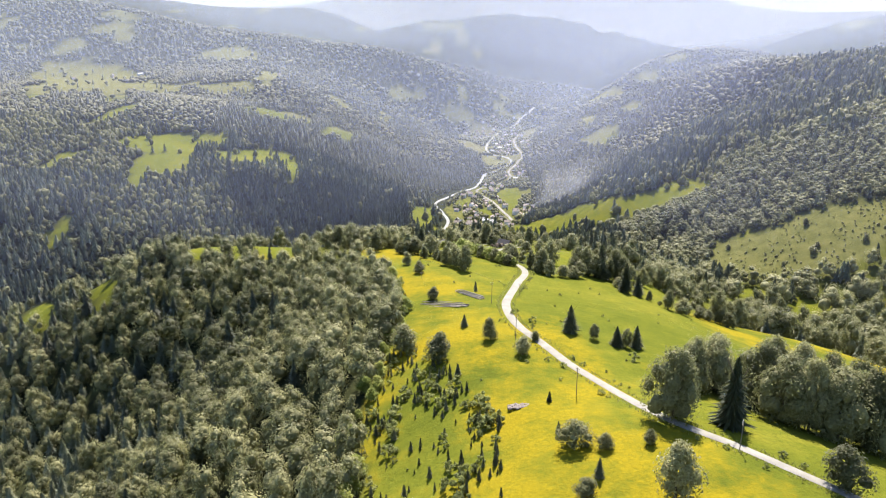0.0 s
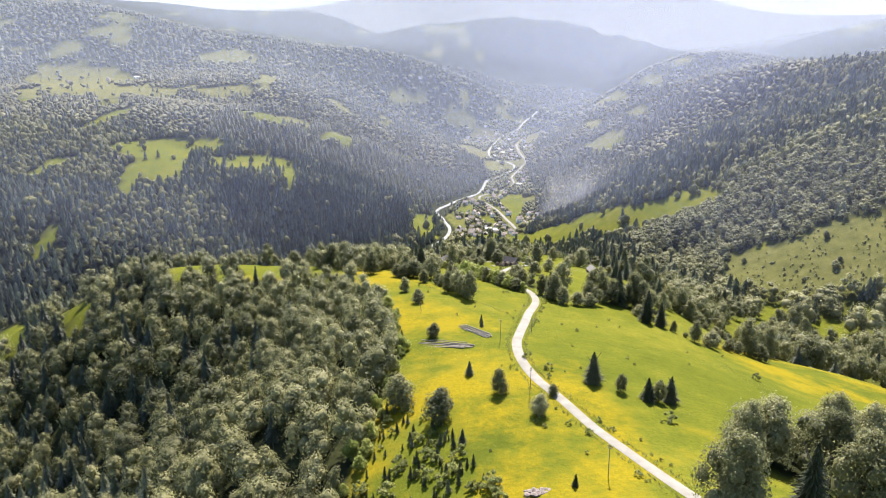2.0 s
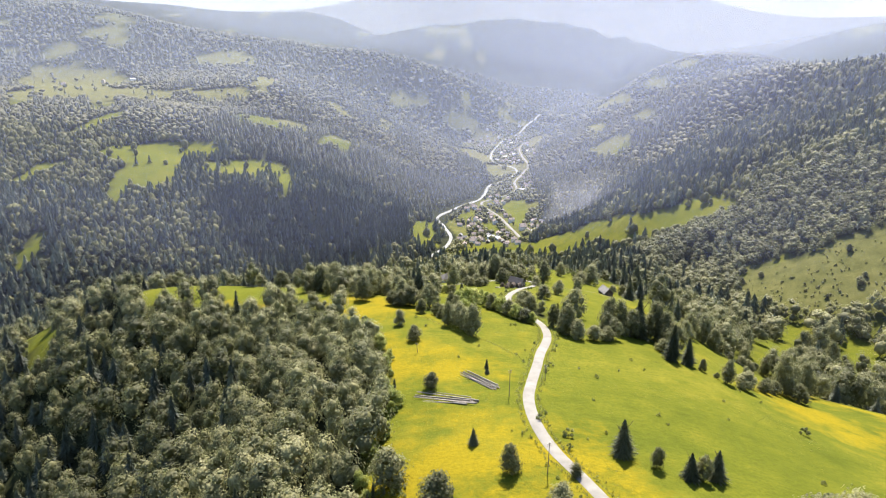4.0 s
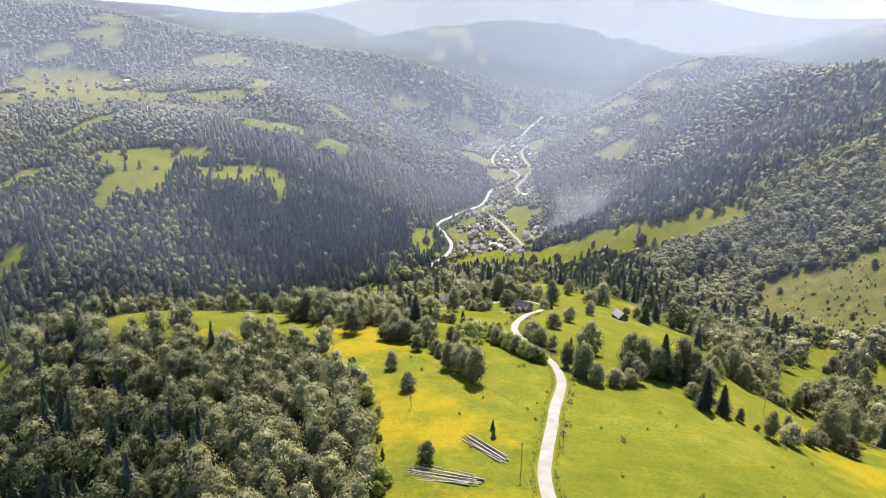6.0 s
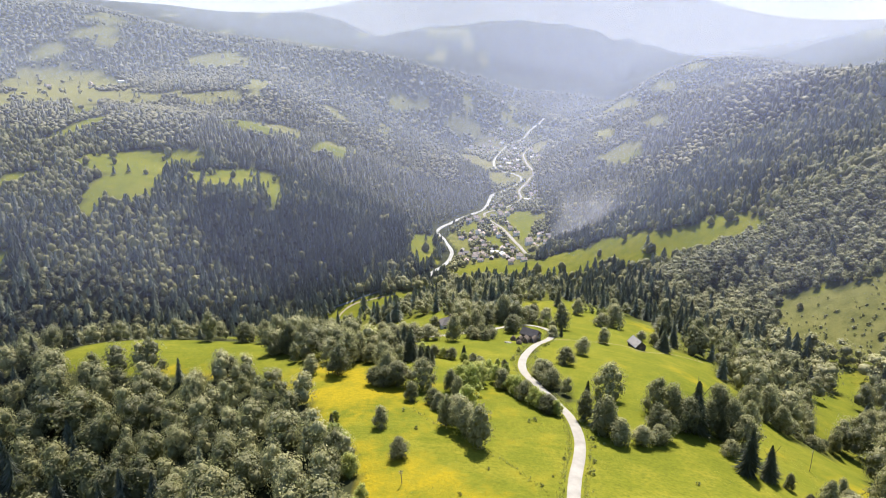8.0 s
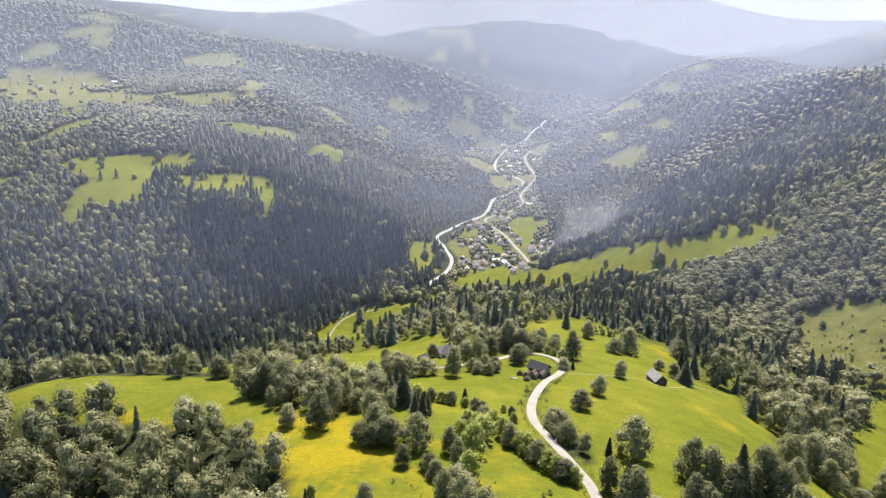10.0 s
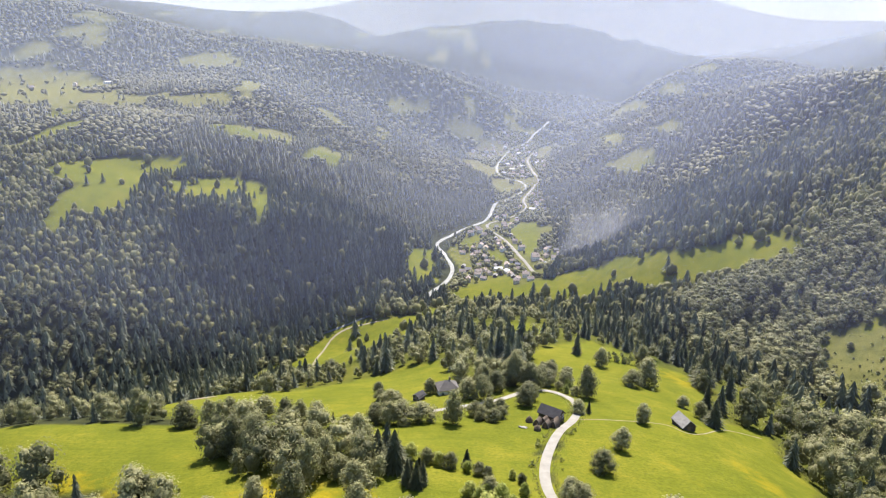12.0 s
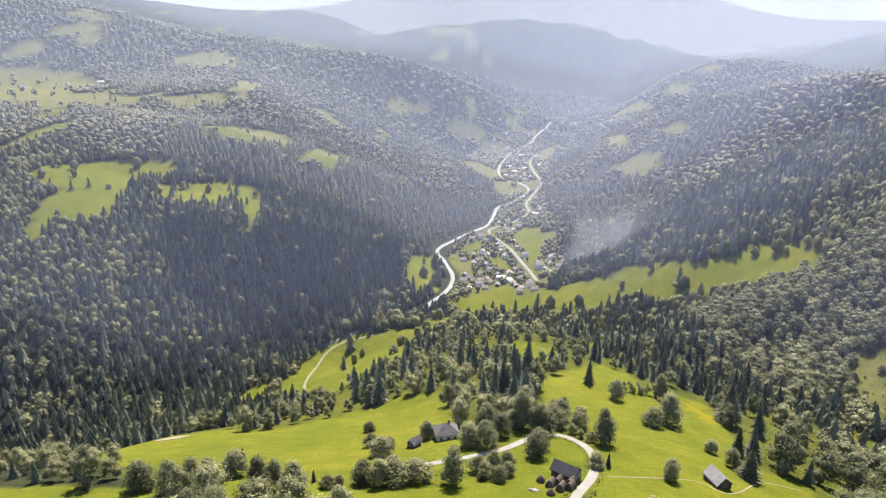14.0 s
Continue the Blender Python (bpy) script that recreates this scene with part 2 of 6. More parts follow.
# ---- the lie of the land ----
LAND = {
    "river": [(900, 3400, 75), (560, 2500, 50), (330, 2016, 36), (200, 1750, 22), (105, 1452, 13), (123, 1351, 12), (50, 1100, 8), (-13, 969, 5), (5, 880, 3), (-25, 800, 0), (-90, 700, -2), (-170, 640, -5), (-280, 590, -8), (-420, 520, -12), (-640, 440, -15), (-1000, 400, -20)],
    "valley_east": [(380, 2000, 42), (230, 1700, 26), (180, 1452, 18), (190, 1300, 17), (150, 1150, 14), (125, 1000, 12), (112, 900, 12), (60, 830, 12)],
    "stream_east": [(130, 760, 24), (160, 690, 34), (195, 610, 48), (215, 520, 56), (240, 450, 64), (290, 380, 72), (350, 300, 82), (430, 150, 100), (500, -100, 130)],
    "spur_crest": [(20, -300, 190), (20, -100, 181), (20, 0, 176), (22, 116, 168), (12, 170, 164), (2, 215, 158), (5, 240, 155), (20, 270, 149), (22, 300, 143), (20, 340, 136), (25, 376, 126), (8, 411, 117), (4, 450, 107), (4, 498, 96), (25, 560, 76), (17, 623, 58), (0, 690, 34), (0, 760, 14)],
    "spur_east": [(60, 0, 172), (52, 109, 171), (63, 149, 158), (70, 200, 151), (78, 250, 142), (72, 296, 138), (76, 335, 130), (79, 380, 121), (106, 398, 107), (75, 500, 93), (62, 620, 62), (60, 720, 30)],
    "spur_far_east": [(150, 0, 150), (130, 150, 142), (118, 272, 122), (153, 274, 116), (168, 268, 113), (141, 333, 94), (110, 335, 120), (137, 459, 86), (120, 560, 68), (118, 650, 42)],
    "spur_west": [(-30, 0, 158), (-27, 133, 146), (-18, 160, 154), (-24, 200, 155), (-27, 251, 154), (-40, 300, 146), (-55, 338, 138), (-75, 365, 128), (-40, 389, 119), (-20, 465, 93), (-54, 560, 60), (-54, 610, 45), (-40, 640, 34)],
    "shoulder_west": [(-57, 250, 141), (-80, 275, 131), (-119, 288, 121), (-148, 338, 134), (-135, 408, 102), (-120, 470, 72), (-95, 599, 30)],
    "west_meadow_edge": [(-75, 362, 130), (-105, 356, 133), (-135, 350, 133), (-160, 345, 125)],
    "farm_slope": [(-112, 442, 95), (-102, 448, 94), (-100, 433, 99), (-62, 394, 119), (-49, 428, 104), (-40, 440, 102), (-27, 412, 111)],
    "forest_slope": [(-110, -20, 118), (-43, 138, 136), (-65, 158, 130), (-62, 188, 133), (-91, 226, 113)],
    "gully_west": [(-105, 200, 98), (-163, 250, 74), (-235, 262, 40), (-340, 300, 10)],
    "slope_west": [(-155, 275, 93), (-196, 307, 88), (-215, 520, 14)],
    "shoulder_end": [(-170, 352, 124), (-196, 374, 112), (-214, 358, 104), (-214, 394, 110), (-235, 388, 92), (-250, 366, 84), (-285, 430, 44)],
    "spur_south_west": [(-130, 100, 100), (-230, 130, 62), (-380, 180, 25)],
    "left_foot": [(-113, 801, 44), (-180, 765, 32), (-155, 720, 20), (-280, 702, 48), (-296, 669, 44), (-352, 714, 66), (-480, 700, 80)],
    "left_meadow": [(-352, 795, 86), (-182, 858, 78), (-214, 949, 86), (-438, 940, 117), (-600, 900, 118)],
    "left_spur": [(-800, 1080, 150), (-600, 1090, 152), (-438, 1070, 148), (-282, 1062, 139), (-127, 1123, 84), (-60, 1150, 34), (10, 1190, 10)],
    "left_gully": [(-420, 1240, 135), (-280, 1240, 112), (-150, 1250, 70), (0, 1270, 20)],
    "left_hill": [(-335, 1390, 170), (-574, 1561, 178), (-828, 1507, 160), (-487, 1628, 206), (-225, 1735, 206), (-93, 1733, 138), (38, 1648, 22)],
    "right_foot": [(190, 759, 68), (201, 770, 73), (255, 687, 92), (250, 637, 92), (263, 625, 90), (245, 573, 72), (268, 531, 86), (340, 480, 110), (420, 330, 135), (560, 120, 170)],
    "right_slope": [(284, 656, 112), (292, 798, 122), (422, 835, 157), (505, 885, 189), (266, 1145, 80), (353, 1144, 147), (282, 1387, 80), (379, 1327, 118)],
    "right_rib": [(271, 700, 109), (294, 705, 123), (322, 705, 134), (346, 700, 148), (374, 695, 158)],
    "right_rib_gully": [(300, 742, 106), (322, 752, 114), (385, 772, 144)],
    "right_rib_low_gully": [(175, 690, 46), (215, 690, 64)],
    "right_rib_low": [(168, 600, 67), (193, 620, 76), (217, 645, 84), (256, 675, 91)],
    "right_crest": [(900, 500, 272), (760, 720, 262), (600, 860, 235), (506, 930, 213), (480, 960, 203), (467, 1000, 203), (447, 1030, 200), (428, 1070, 193), (411, 1120, 183), (393, 1180, 176), (377, 1260, 163), (359, 1350, 141)],
    "right_back_slope": [(640, 1000, 200), (594, 1100, 170), (560, 1200, 155), (540, 1400, 135), (650, 1300, 145)],
    "left_hill_crest": [(-1554, 1950, 384), (-1129, 1940, 335), (-949, 1900, 325), (-786, 1880, 301), (-620, 1840, 264), (-458, 1800, 244), (-303, 1760, 219), (-197, 1745, 204), (-95, 1770, 188), (-10, 1830, 168), (83, 1880, 133), (159, 1920, 94), (238, 1960, 62), (297, 2000, 44)],
    "left_hill_foot": [(-1500, 1300, 190), (-1100, 1450, 185)],
    "back_gully": [(-700, 2350, 190), (-250, 2280, 130), (150, 2180, 60)],
    "far_left": [(-2438, 3000, 470), (-1776, 3000, 420), (-1329, 3000, 395), (-1106, 3000, 386), (-884, 3000, 362), (-749, 3000, 360), (-568, 3000, 369), (-434, 3000, 338), (-300, 3000, 280), (-163, 2980, 215)],
    "far_middle": [(-318, 2760, 247), (-193, 2780, 287), (-68, 2800, 308), (142, 2800, 323), (268, 2800, 330), (437, 2800, 316), (564, 2800, 291), (671, 2800, 275), (778, 2800, 249), (909, 2800, 213), (1062, 2800, 177)],
    "far_middle_foot": [(240, 2600, 138), (480, 2500, 70), (660, 2650, 138)],
    "right_crest_far": [(480, 1500, 120), (500, 1600, 115), (400, 1700, 95), (330, 1800, 62)],
    "right_back": [(900, 1400, 170), (800, 1700, 120), (520, 1850, 85)],
    "right_hill": [(379, 1950, 71), (469, 2000, 106), (552, 2040, 146), (602, 2060, 170), (654, 2080, 186), (721, 2100, 204), (807, 2120, 209), (871, 2120, 204), (926, 2100, 196), (988, 2060, 177), (1068, 2000, 148)],
    "right_hill_back": [(700, 2350, 130), (1000, 2450, 140), (1300, 2450, 150)],
    "far_right": [(1121, 2950, 155), (1251, 2950, 180), (1357, 2950, 220), (1462, 2950, 256), (1568, 2950, 288), (1713, 2950, 318), (1992, 2950, 372)],
    "skyline": [(-3300, 4500, 500), (-1073, 4500, 363), (-660, 4500, 381), (-452, 4500, 470), (-179, 4500, 560), (361, 4500, 610), (1205, 4500, 581), (1516, 4500, 503), (1724, 4500, 466), (1902, 4500, 402), (2081, 4500, 344), (2257, 4500, 312), (2927, 4500, 380)],
    "right_far_foot": [(1106, 2600, 150), (1300, 3600, 140), (1900, 3600, 200)],
    "back_valleys": [(-900, 3700, 200), (0, 3600, 180), (800, 3600, 160)],
    "behind_left": [(-500, -300, 60), (-900, 100, 40), (-1400, 700, 60)],
    "behind_right": [(1000, -200, 260), (1300, 900, 300)],
}

spots = []
for line in LAND.values():
    for a, b in zip(line, line[1:]):
        a, b = np.array(a, float), np.array(b, float)
        count = max(1, int(np.hypot(*(b - a)[:2]) / (45 + 0.05 * a[1] if a[1] > 0 else 60)))
        spots += [a + (b - a) * i / count for i in range(count)]
    spots.append(np.array(line[-1], float))
spots = np.array(spots)


def spread(a, b):
    return np.sqrt(((a[:, None, :] - b[None, :, :]) ** 2).sum(-1) + 400.0)


count = len(spots)
lhs = np.zeros((count + 1, count + 1))
lhs[:count, :count] = spread(spots[:, :2], spots[:, :2]) - np.eye(count) * 8.0
lhs[:count, count] = lhs[count, :count] = 1
weights = np.linalg.solve(lhs, np.append(spots[:, 2], 0))


def lattice(ix, iy, seed):
    h = (ix.astype(np.int64) * 374761393 + iy.astype(np.int64) * 668265263 + seed * 974634541) & 0x7FFFFFFF
    h = ((h ^ (h >> 13)) * 1274126177) & 0x7FFFFFFF
    return ((h ^ (h >> 16)) & 0xFFFF) / 65535.0


def wave(x, y, size, seed=0, octaves=3):
    """Smooth noise of about -1 to 1 over patches of the given size in metres."""
    x, y = np.asarray(x, float) / size, np.asarray(y, float) / size
    total, amp = 0.0, 1.0
    for o in range(octaves):
        ix, iy = np.floor(x), np.floor(y)
        fx, fy = x - ix, y - iy
        fx, fy = fx * fx * (3 - 2 * fx), fy * fy * (3 - 2 * fy)
        v = (lattice(ix, iy, seed) * (1 - fx) + lattice(ix + 1, iy, seed) * fx) * (1 - fy) + (lattice(ix, iy + 1, seed) * (1 - fx) + lattice(ix + 1, iy + 1, seed) * fx) * fy
        total, amp, x, y, seed = total + amp * (2 * v - 1), amp * 0.5, x * 2.03 + 7.1, y * 2.03 + 3.7, seed + 11
    return total / 1.75


def land(x, y):
    """The ground's height."""
    x, y = np.asarray(x, float), np.asarray(y, float)
    p = np.stack([x.ravel(), y.ravel()], 1)
    z = np.empty(len(p))
    for i in range(0, len(p), 20000):
        z[i:i + 20000] = spread(p[i:i + 20000], spots[:, :2]) @ weights[:count] + weights[count]
    far = np.clip((p[:, 1] - 1150) / 700, 0, 1)
    valley = np.clip((z - 22) / 60, 0, 1)
    z += wave(p[:, 0], p[:, 1], 38, 3) * 0.7 + wave(p[:, 0], p[:, 1], 330, 5) * 20 * far * valley * np.clip((1900 - p[:, 1]) / 500, 0.25, 1)
    ribs = np.clip((p[:, 1] - 560) / 120, 0, 1) * np.clip((1300 - p[:, 1]) / 200, 0, 1) * np.clip((np.abs(p[:, 0] - 40) - 130) / 120, 0, 1)
    z += wave(p[:, 0], p[:, 1], 120, 15, 2) * 8 * ribs
    return z.reshape(x.shape)


def ground_at(x, y):
    return float(land([x], [y])[0])


def inside(x, y, poly):
    x, y = np.asarray(x, float), np.asarray(y, float)
    hit = np.zeros(x.shape, bool)
    for (ax, ay), (bx, by) in zip(poly, poly[1:] + poly[:1]):
        if ay != by:
            hit ^= ((ay > y) != (by > y)) & (x < (bx - ax) * (y - ay) / (by - ay) + ax)
    return hit


def off_line(x, y, line):
    """Distance from a line of points."""
    x, y = np.asarray(x, float), np.asarray(y, float)
    d = np.full(x.shape, 1e9)
    for a, b in zip(line, line[1:]):
        vx, vy = b[0] - a[0], b[1] - a[1]
        k = np.clip(((x - a[0]) * vx + (y - a[1]) * vy) / (vx * vx + vy * vy + 1e-9), 0, 1)
        d = np.minimum(d, np.hypot(x - a[0] - k * vx, y - a[1] - k * vy))
    return d


def smooth_line(line, step=3.0):
    """A rounded line through the points, about a step apart."""
    p = [np.array(q, float) for q in line]
    p = [2 * p[0] - p[1]] + p + [2 * p[-1] - p[-2]]
    out = []
    for a, b, c, d in zip(p, p[1:], p[2:], p[3:]):
        n = max(1, int(np.hypot(*(c - b)) / step))
        for i in range(n):
            t = i / n
            out.append(0.5 * (2 * b + (c - a) * t + (2 * a - 5 * b + 4 * c - d) * t * t + (3 * b - a - 3 * c + d) * t ** 3))
    out.append(p[-2])
    return [tuple(q) for q in out]


# ---- plan: meadows, roads, river ----
MEADOWS = {
    "spur": [(-16, -80), (-16, 116), (-21, 145), (-16, 171), (-14, 200), (-17, 237), (-32, 278), (-52, 305), (-42, 322), (-20, 318), (-6, 292), (12, 310), (28, 302), (36, 293), (46, 272), (73, 272), (86, 264), (104, 275), (128, 285), (160, 285), (190, 265), (200, 200), (190, 100), (180, -80)],
    "west": [(-40, 298), (-62, 312), (-90, 320), (-125, 328), (-140, 342), (-128, 357), (-75, 363), (-58, 345), (-35, 335), (-30, 310)],
    "house": [(-30, 360), (-3, 359), (12, 369), (29, 397), (44, 398), (43, 378), (29, 347), (25, 326), (13, 316), (1, 332), (-12, 338)],
    "hill": [(42, 485), (56, 497), (69, 524), (84, 545), (95, 520), (92, 492), (119, 505), (123, 486), (112, 445), (104, 412), (122, 408), (119, 395), (110, 350), (101, 333), (85, 310), (73, 300), (60, 296), (46, 296), (36, 304), (30, 319), (29, 335), (36, 360), (44, 375), (48, 392), (46, 404), (38, 412), (38, 440)],
    "farmyard": [(-12, 352), (20, 338), (46, 372), (51, 400), (45, 415), (30, 417), (5, 413), (-12, 400)],
    "belt": [(38, 262), (100, 262), (112, 300), (108, 345), (60, 302), (38, 302)],
    "saddle": [(-50, 300), (0, 284), (30, 298), (27, 330), (0, 345), (-15, 364), (-62, 364), (-60, 318)],
    "glade": [(42, 605), (59, 588), (66, 574), (57, 524), (39, 510), (37, 559)],
    "old_farm": [(-38, 467), (-20, 481), (-1, 477), (5, 440), (4, 400), (-8, 384), (-10, 362), (-45, 362), (-70, 362), (-88, 376), (-106, 394), (-126, 412), (-124, 436), (-112, 450), (-95, 448), (-70, 438), (-55, 448)],
    "track": [(-118, 650), (-110, 700), (-97, 726), (-78, 735), (-46, 742), (-22, 740), (-22, 640), (-28, 585), (-40, 545), (-58, 520), (-80, 540), (-98, 590)],
    "knoll": [(-25, 744), (-14, 771), (6, 783), (6, 732), (-19, 711)],
    "low_pasture": [(-146, 651), (-128, 658), (-99, 600), (-108, 585), (-130, 633)],
    "east_hollow": [(189, 436), (206, 429), (187, 385), (172, 390), (174, 410)],
    "right_strip": [(146, 797), (156, 820), (182, 784), (205, 751), (242, 738), (258, 732), (270, 706), (263, 690), (241, 704), (213, 729), (186, 744), (164, 754)],
    "right_glade": [(243, 1260), (258, 1230), (282, 1220), (293, 1190), (282, 1150), (262, 1150), (242, 1195)],
    "right_glade_far": [(298, 1570), (324, 1615), (339, 1550), (285, 1335), (266, 1360)],
    "right_fields": [(420, 1990), (450, 2000), (479, 1980), (497, 1930), (443, 1945), (393, 1915)],
    "left_high": [(-428, 921), (-404, 945), (-360, 972), (-308, 985), (-295, 966), (-320, 943), (-327, 916), (-310, 854), (-319, 829), (-337, 823), (-360, 848), (-340, 786), (-357, 789), (-371, 833), (-381, 889), (-407, 896)],
    "left_low": [(-303, 915), (-273, 939), (-247, 960), (-214, 969), (-192, 917), (-182, 856), (-194, 872), (-211, 914), (-247, 897), (-283, 894)],
    "left_edge": [(-476, 825), (-472, 850), (-447, 875), (-438, 870), (-454, 830), (-467, 810)],
    "east_strip": [(96, 310), (79, 269), (81, 261), (91, 264), (105, 279), (124, 295), (166, 356), (148, 342), (118, 314), (109, 315), (106, 322)],
    "east_glade": [(165, 402), (195, 434), (204, 430), (203, 416), (182, 388), (160, 374), (158, 384)],
    "east_glade_back": [(217, 474), (229, 478), (240, 472), (232, 456), (222, 452), (212, 457)],
    "east_glade_side": [(237, 444), (251, 456), (255, 442), (252, 418), (237, 392), (230, 398), (228, 412)],
    "shoulder_glade": [(-240, 364), (-226, 350), (-214, 342), (-208, 348), (-221, 369), (-238, 373)],
    "shoulder_strip": [(-190, 346), (-181, 333), (-172, 336), (-176, 349), (-188, 362), (-194, 360)],
    "left_small": [(-401, 695), (-383, 700), (-377, 690), (-385, 675), (-390, 675)],
    "hill_fields": [(-868, 1500), (-852, 1565), (-775, 1575), (-687, 1560), (-600, 1475), (-619, 1420), (-614, 1355), (-547, 1340), (-482, 1325), (-475, 1280), (-505, 1240), (-569, 1260), (-499, 1130), (-517, 1100), (-582, 1220), (-621, 1185), (-632, 1090), (-794, 1350), (-784, 1420)],
    "hill_field_high": [(-556, 1640), (-510, 1670), (-462, 1675), (-421, 1635), (-415, 1590), (-465, 1600), (-528, 1610)],
    "river_terrace": [(121, 1825), (154, 1850), (166, 1820), (212, 1860), (200, 1815), (165, 1780), (151, 1810)],
    "river_bend": [(149, 2155), (193, 1975), (161, 1877), (145, 1969)],
    "left_bank": [(-44, 885), (-38, 948), (-16, 966), (-8, 879), (-28, 854)],
    "village_green": [(82, 1054), (99, 1089), (121, 1086), (119, 1025), (103, 942), (94, 933), (90, 996)],
    "garden_green": [(14, 996), (27, 1023), (43, 1031), (40, 1001), (23, 989)],
    "middle_green": [(52, 989), (68, 966), (73, 926), (64, 918), (50, 953)],
    "valley_field": [(86, 806), (100, 828), (119, 836), (154, 806), (156, 780), (138, 770), (104, 774), (88, 784)],
    "near_green": [(1, 815), (23, 851), (63, 870), (72, 852), (67, 816), (95, 832), (104, 819), (80, 776), (39, 758)],
    "bank_green": [(85, 1384), (117, 1337), (99, 1268), (79, 1292)],
    "upper_left_green": [(25, 1525), (53, 1555), (87, 1495), (84, 1405), (65, 1415), (44, 1455)],
    "upper_right_green": [(174, 1567), (205, 1719), (240, 1750), (216, 1630), (188, 1547)],
    "hill_field_low": [(-492, 975), (-483, 1030), (-480, 1090), (-456, 1055), (-473, 995), (-480, 965)],
    "hill_field_mown": [(-368, 1395), (-372, 1470), (-340, 1470), (-320, 1415), (-340, 1385)],
    "hill_field_top": [(-844, 1755), (-780, 1800), (-765, 1765), (-831, 1725)],
    "hill_field_crown": [(-866, 1875), (-840, 1900), (-762, 1855), (-792, 1815)],
    "hill_field_wide": [(-891, 1645), (-857, 1675), (-821, 1675), (-826, 1635), (-867, 1620)],
    "ridge_field": [(-305, 1080), (-319, 1225), (-281, 1255), (-236, 1260), (-204, 1120), (-233, 1085), (-266, 1065)],
    "ridge_field_low": [(-182, 1090), (-197, 1250), (-177, 1235), (-149, 1275), (-136, 1205), (-146, 1085), (-167, 1095)],
    "ridge_field_small": [(-134, 1490), (-120, 1505), (-111, 1480), (-113, 1450), (-128, 1450)],
    "hill_strip": [(-131, 1655), (-102, 1705), (-67, 1725), (-44, 1735), (-38, 1720), (-72, 1700), (-114, 1650)],
    "hill_strip_end": [(-8, 1710), (12, 1730), (52, 1745), (78, 1740), (65, 1720), (12, 1695)],
    "river_terrace_high": [(39, 1805), (61, 1835), (64, 1800), (45, 1765)],
    "right_glade_high": [(319, 1300), (331, 1245), (337, 1220), (328, 1195), (311, 1235)],
    "right_fields_high": [(539, 2010), (580, 2005), (595, 1980), (577, 1965), (538, 1980)],
    "right_fields_crest": [(640, 2060), (700, 2085), (710, 2065), (648, 2045)],
}
OLIVE = [(226, 562), (238, 578), (255, 570), (268, 560), (285, 556), (312, 552), (350, 527), (335, 480), (300, 465), (265, 470), (240, 492), (222, 518), (216, 542)]
VILLAGE = [(0, 800), (2, 850), (12, 880), (14, 920), (0, 975), (22, 1040), (50, 1090), (70, 1140), (74, 1230), (75, 1350), (60, 1400), (37, 1447), (35, 1602), (67, 1691), (134, 1772), (203, 1813), (240, 1750), (215, 1600), (184, 1473), (165, 1400), (152, 1300), (146, 1149), (136, 1050), (130, 926), (118, 880), (90, 815), (60, 780)]
ROAD = [(110, 68), (88, 82), (68, 97), (60, 103), (53, 110), (46, 117), (42, 125), (39, 133), (35, 144), (30, 156), (26, 167), (22, 178), (20, 190), (20, 204), (22, 215), (25, 228), (28, 242), (33, 262), (34, 279), (32, 291), (29, 305), (26, 318), (27, 332), (31, 348), (36, 362), (42, 374), (46, 387), (46, 400), (41, 409), (34, 410), (27, 404), (20, 396), (12, 391), (-5, 384), (-12, 381)]
TRACK = [(-70, 530), (-78, 560), (-90, 610), (-99, 660), (-98, 695), (-94, 714), (-84, 726), (-69, 732), (-50, 738)]
FOOTPATH = [(44, 375), (59, 378), (74, 381), (79, 376), (86, 380), (102, 398), (117, 402)]
RIVER = [(470, 2330), (349, 2129), (279, 2019), (185, 1766), (132, 1665), (109, 1589), (94, 1499), (96, 1408), (123, 1377), (133, 1336), (125, 1298), (92, 1228), (74, 1209), (61, 1140), (51, 1099), (35, 1072), (17, 1041), (-11, 988), (-4, 963), (6, 915), (6, 887), (-2, 851), (-16, 822), (-43, 763)]
STREAM = [(-43, 763), (-80, 735), (-125, 700), (-180, 650), (-280, 593), (-420, 522), (-640, 440)]
VILLAGE_ROAD = [(122, 834), (104, 845), (93, 862), (89, 923), (75, 1011), (54, 1078), (87, 1124), (116, 1173), (119, 1231), (147, 1332), (159, 1374), (159, 1549), (175, 1624), (194, 1683)]
# the hollow and the stand: slope shade painted into their tree tints
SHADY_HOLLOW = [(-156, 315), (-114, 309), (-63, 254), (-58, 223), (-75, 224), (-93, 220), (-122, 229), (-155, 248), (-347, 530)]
SHADED_STAND = [(-256, 804), (-244, 840), (-195, 834), (-178, 836), (-131, 882), (-56, 940), (-39, 864), (-73, 774), (-106, 735), (-141, 706), (-182, 728), (-226, 740)]
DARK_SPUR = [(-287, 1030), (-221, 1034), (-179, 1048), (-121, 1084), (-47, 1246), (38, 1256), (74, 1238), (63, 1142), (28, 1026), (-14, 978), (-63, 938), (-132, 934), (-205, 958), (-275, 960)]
RIGHT_SPRUCES = [(159, 1348), (225, 1194), (273, 1078), (300, 894), (302, 780), (271, 722), (243, 750), (200, 776), (157, 820), (121, 850), (116, 954)]
LIGHT_STAND = [(-380, 720), (-345, 790), (-274, 796), (-226, 765), (-225, 721), (-269, 672), (-340, 630)]
WEST_GROVE = [(-60, 333), (-61, 352), (-44, 350), (-26, 346), (-18, 336), (-8, 328), (-10, 320), (-28, 312), (-48, 320)]
EAST_WOOD = [(68, 137), (95, 130), (140, 118), (190, 100), (200, 150), (140, 168), (105, 168), (80, 168), (62, 158)]
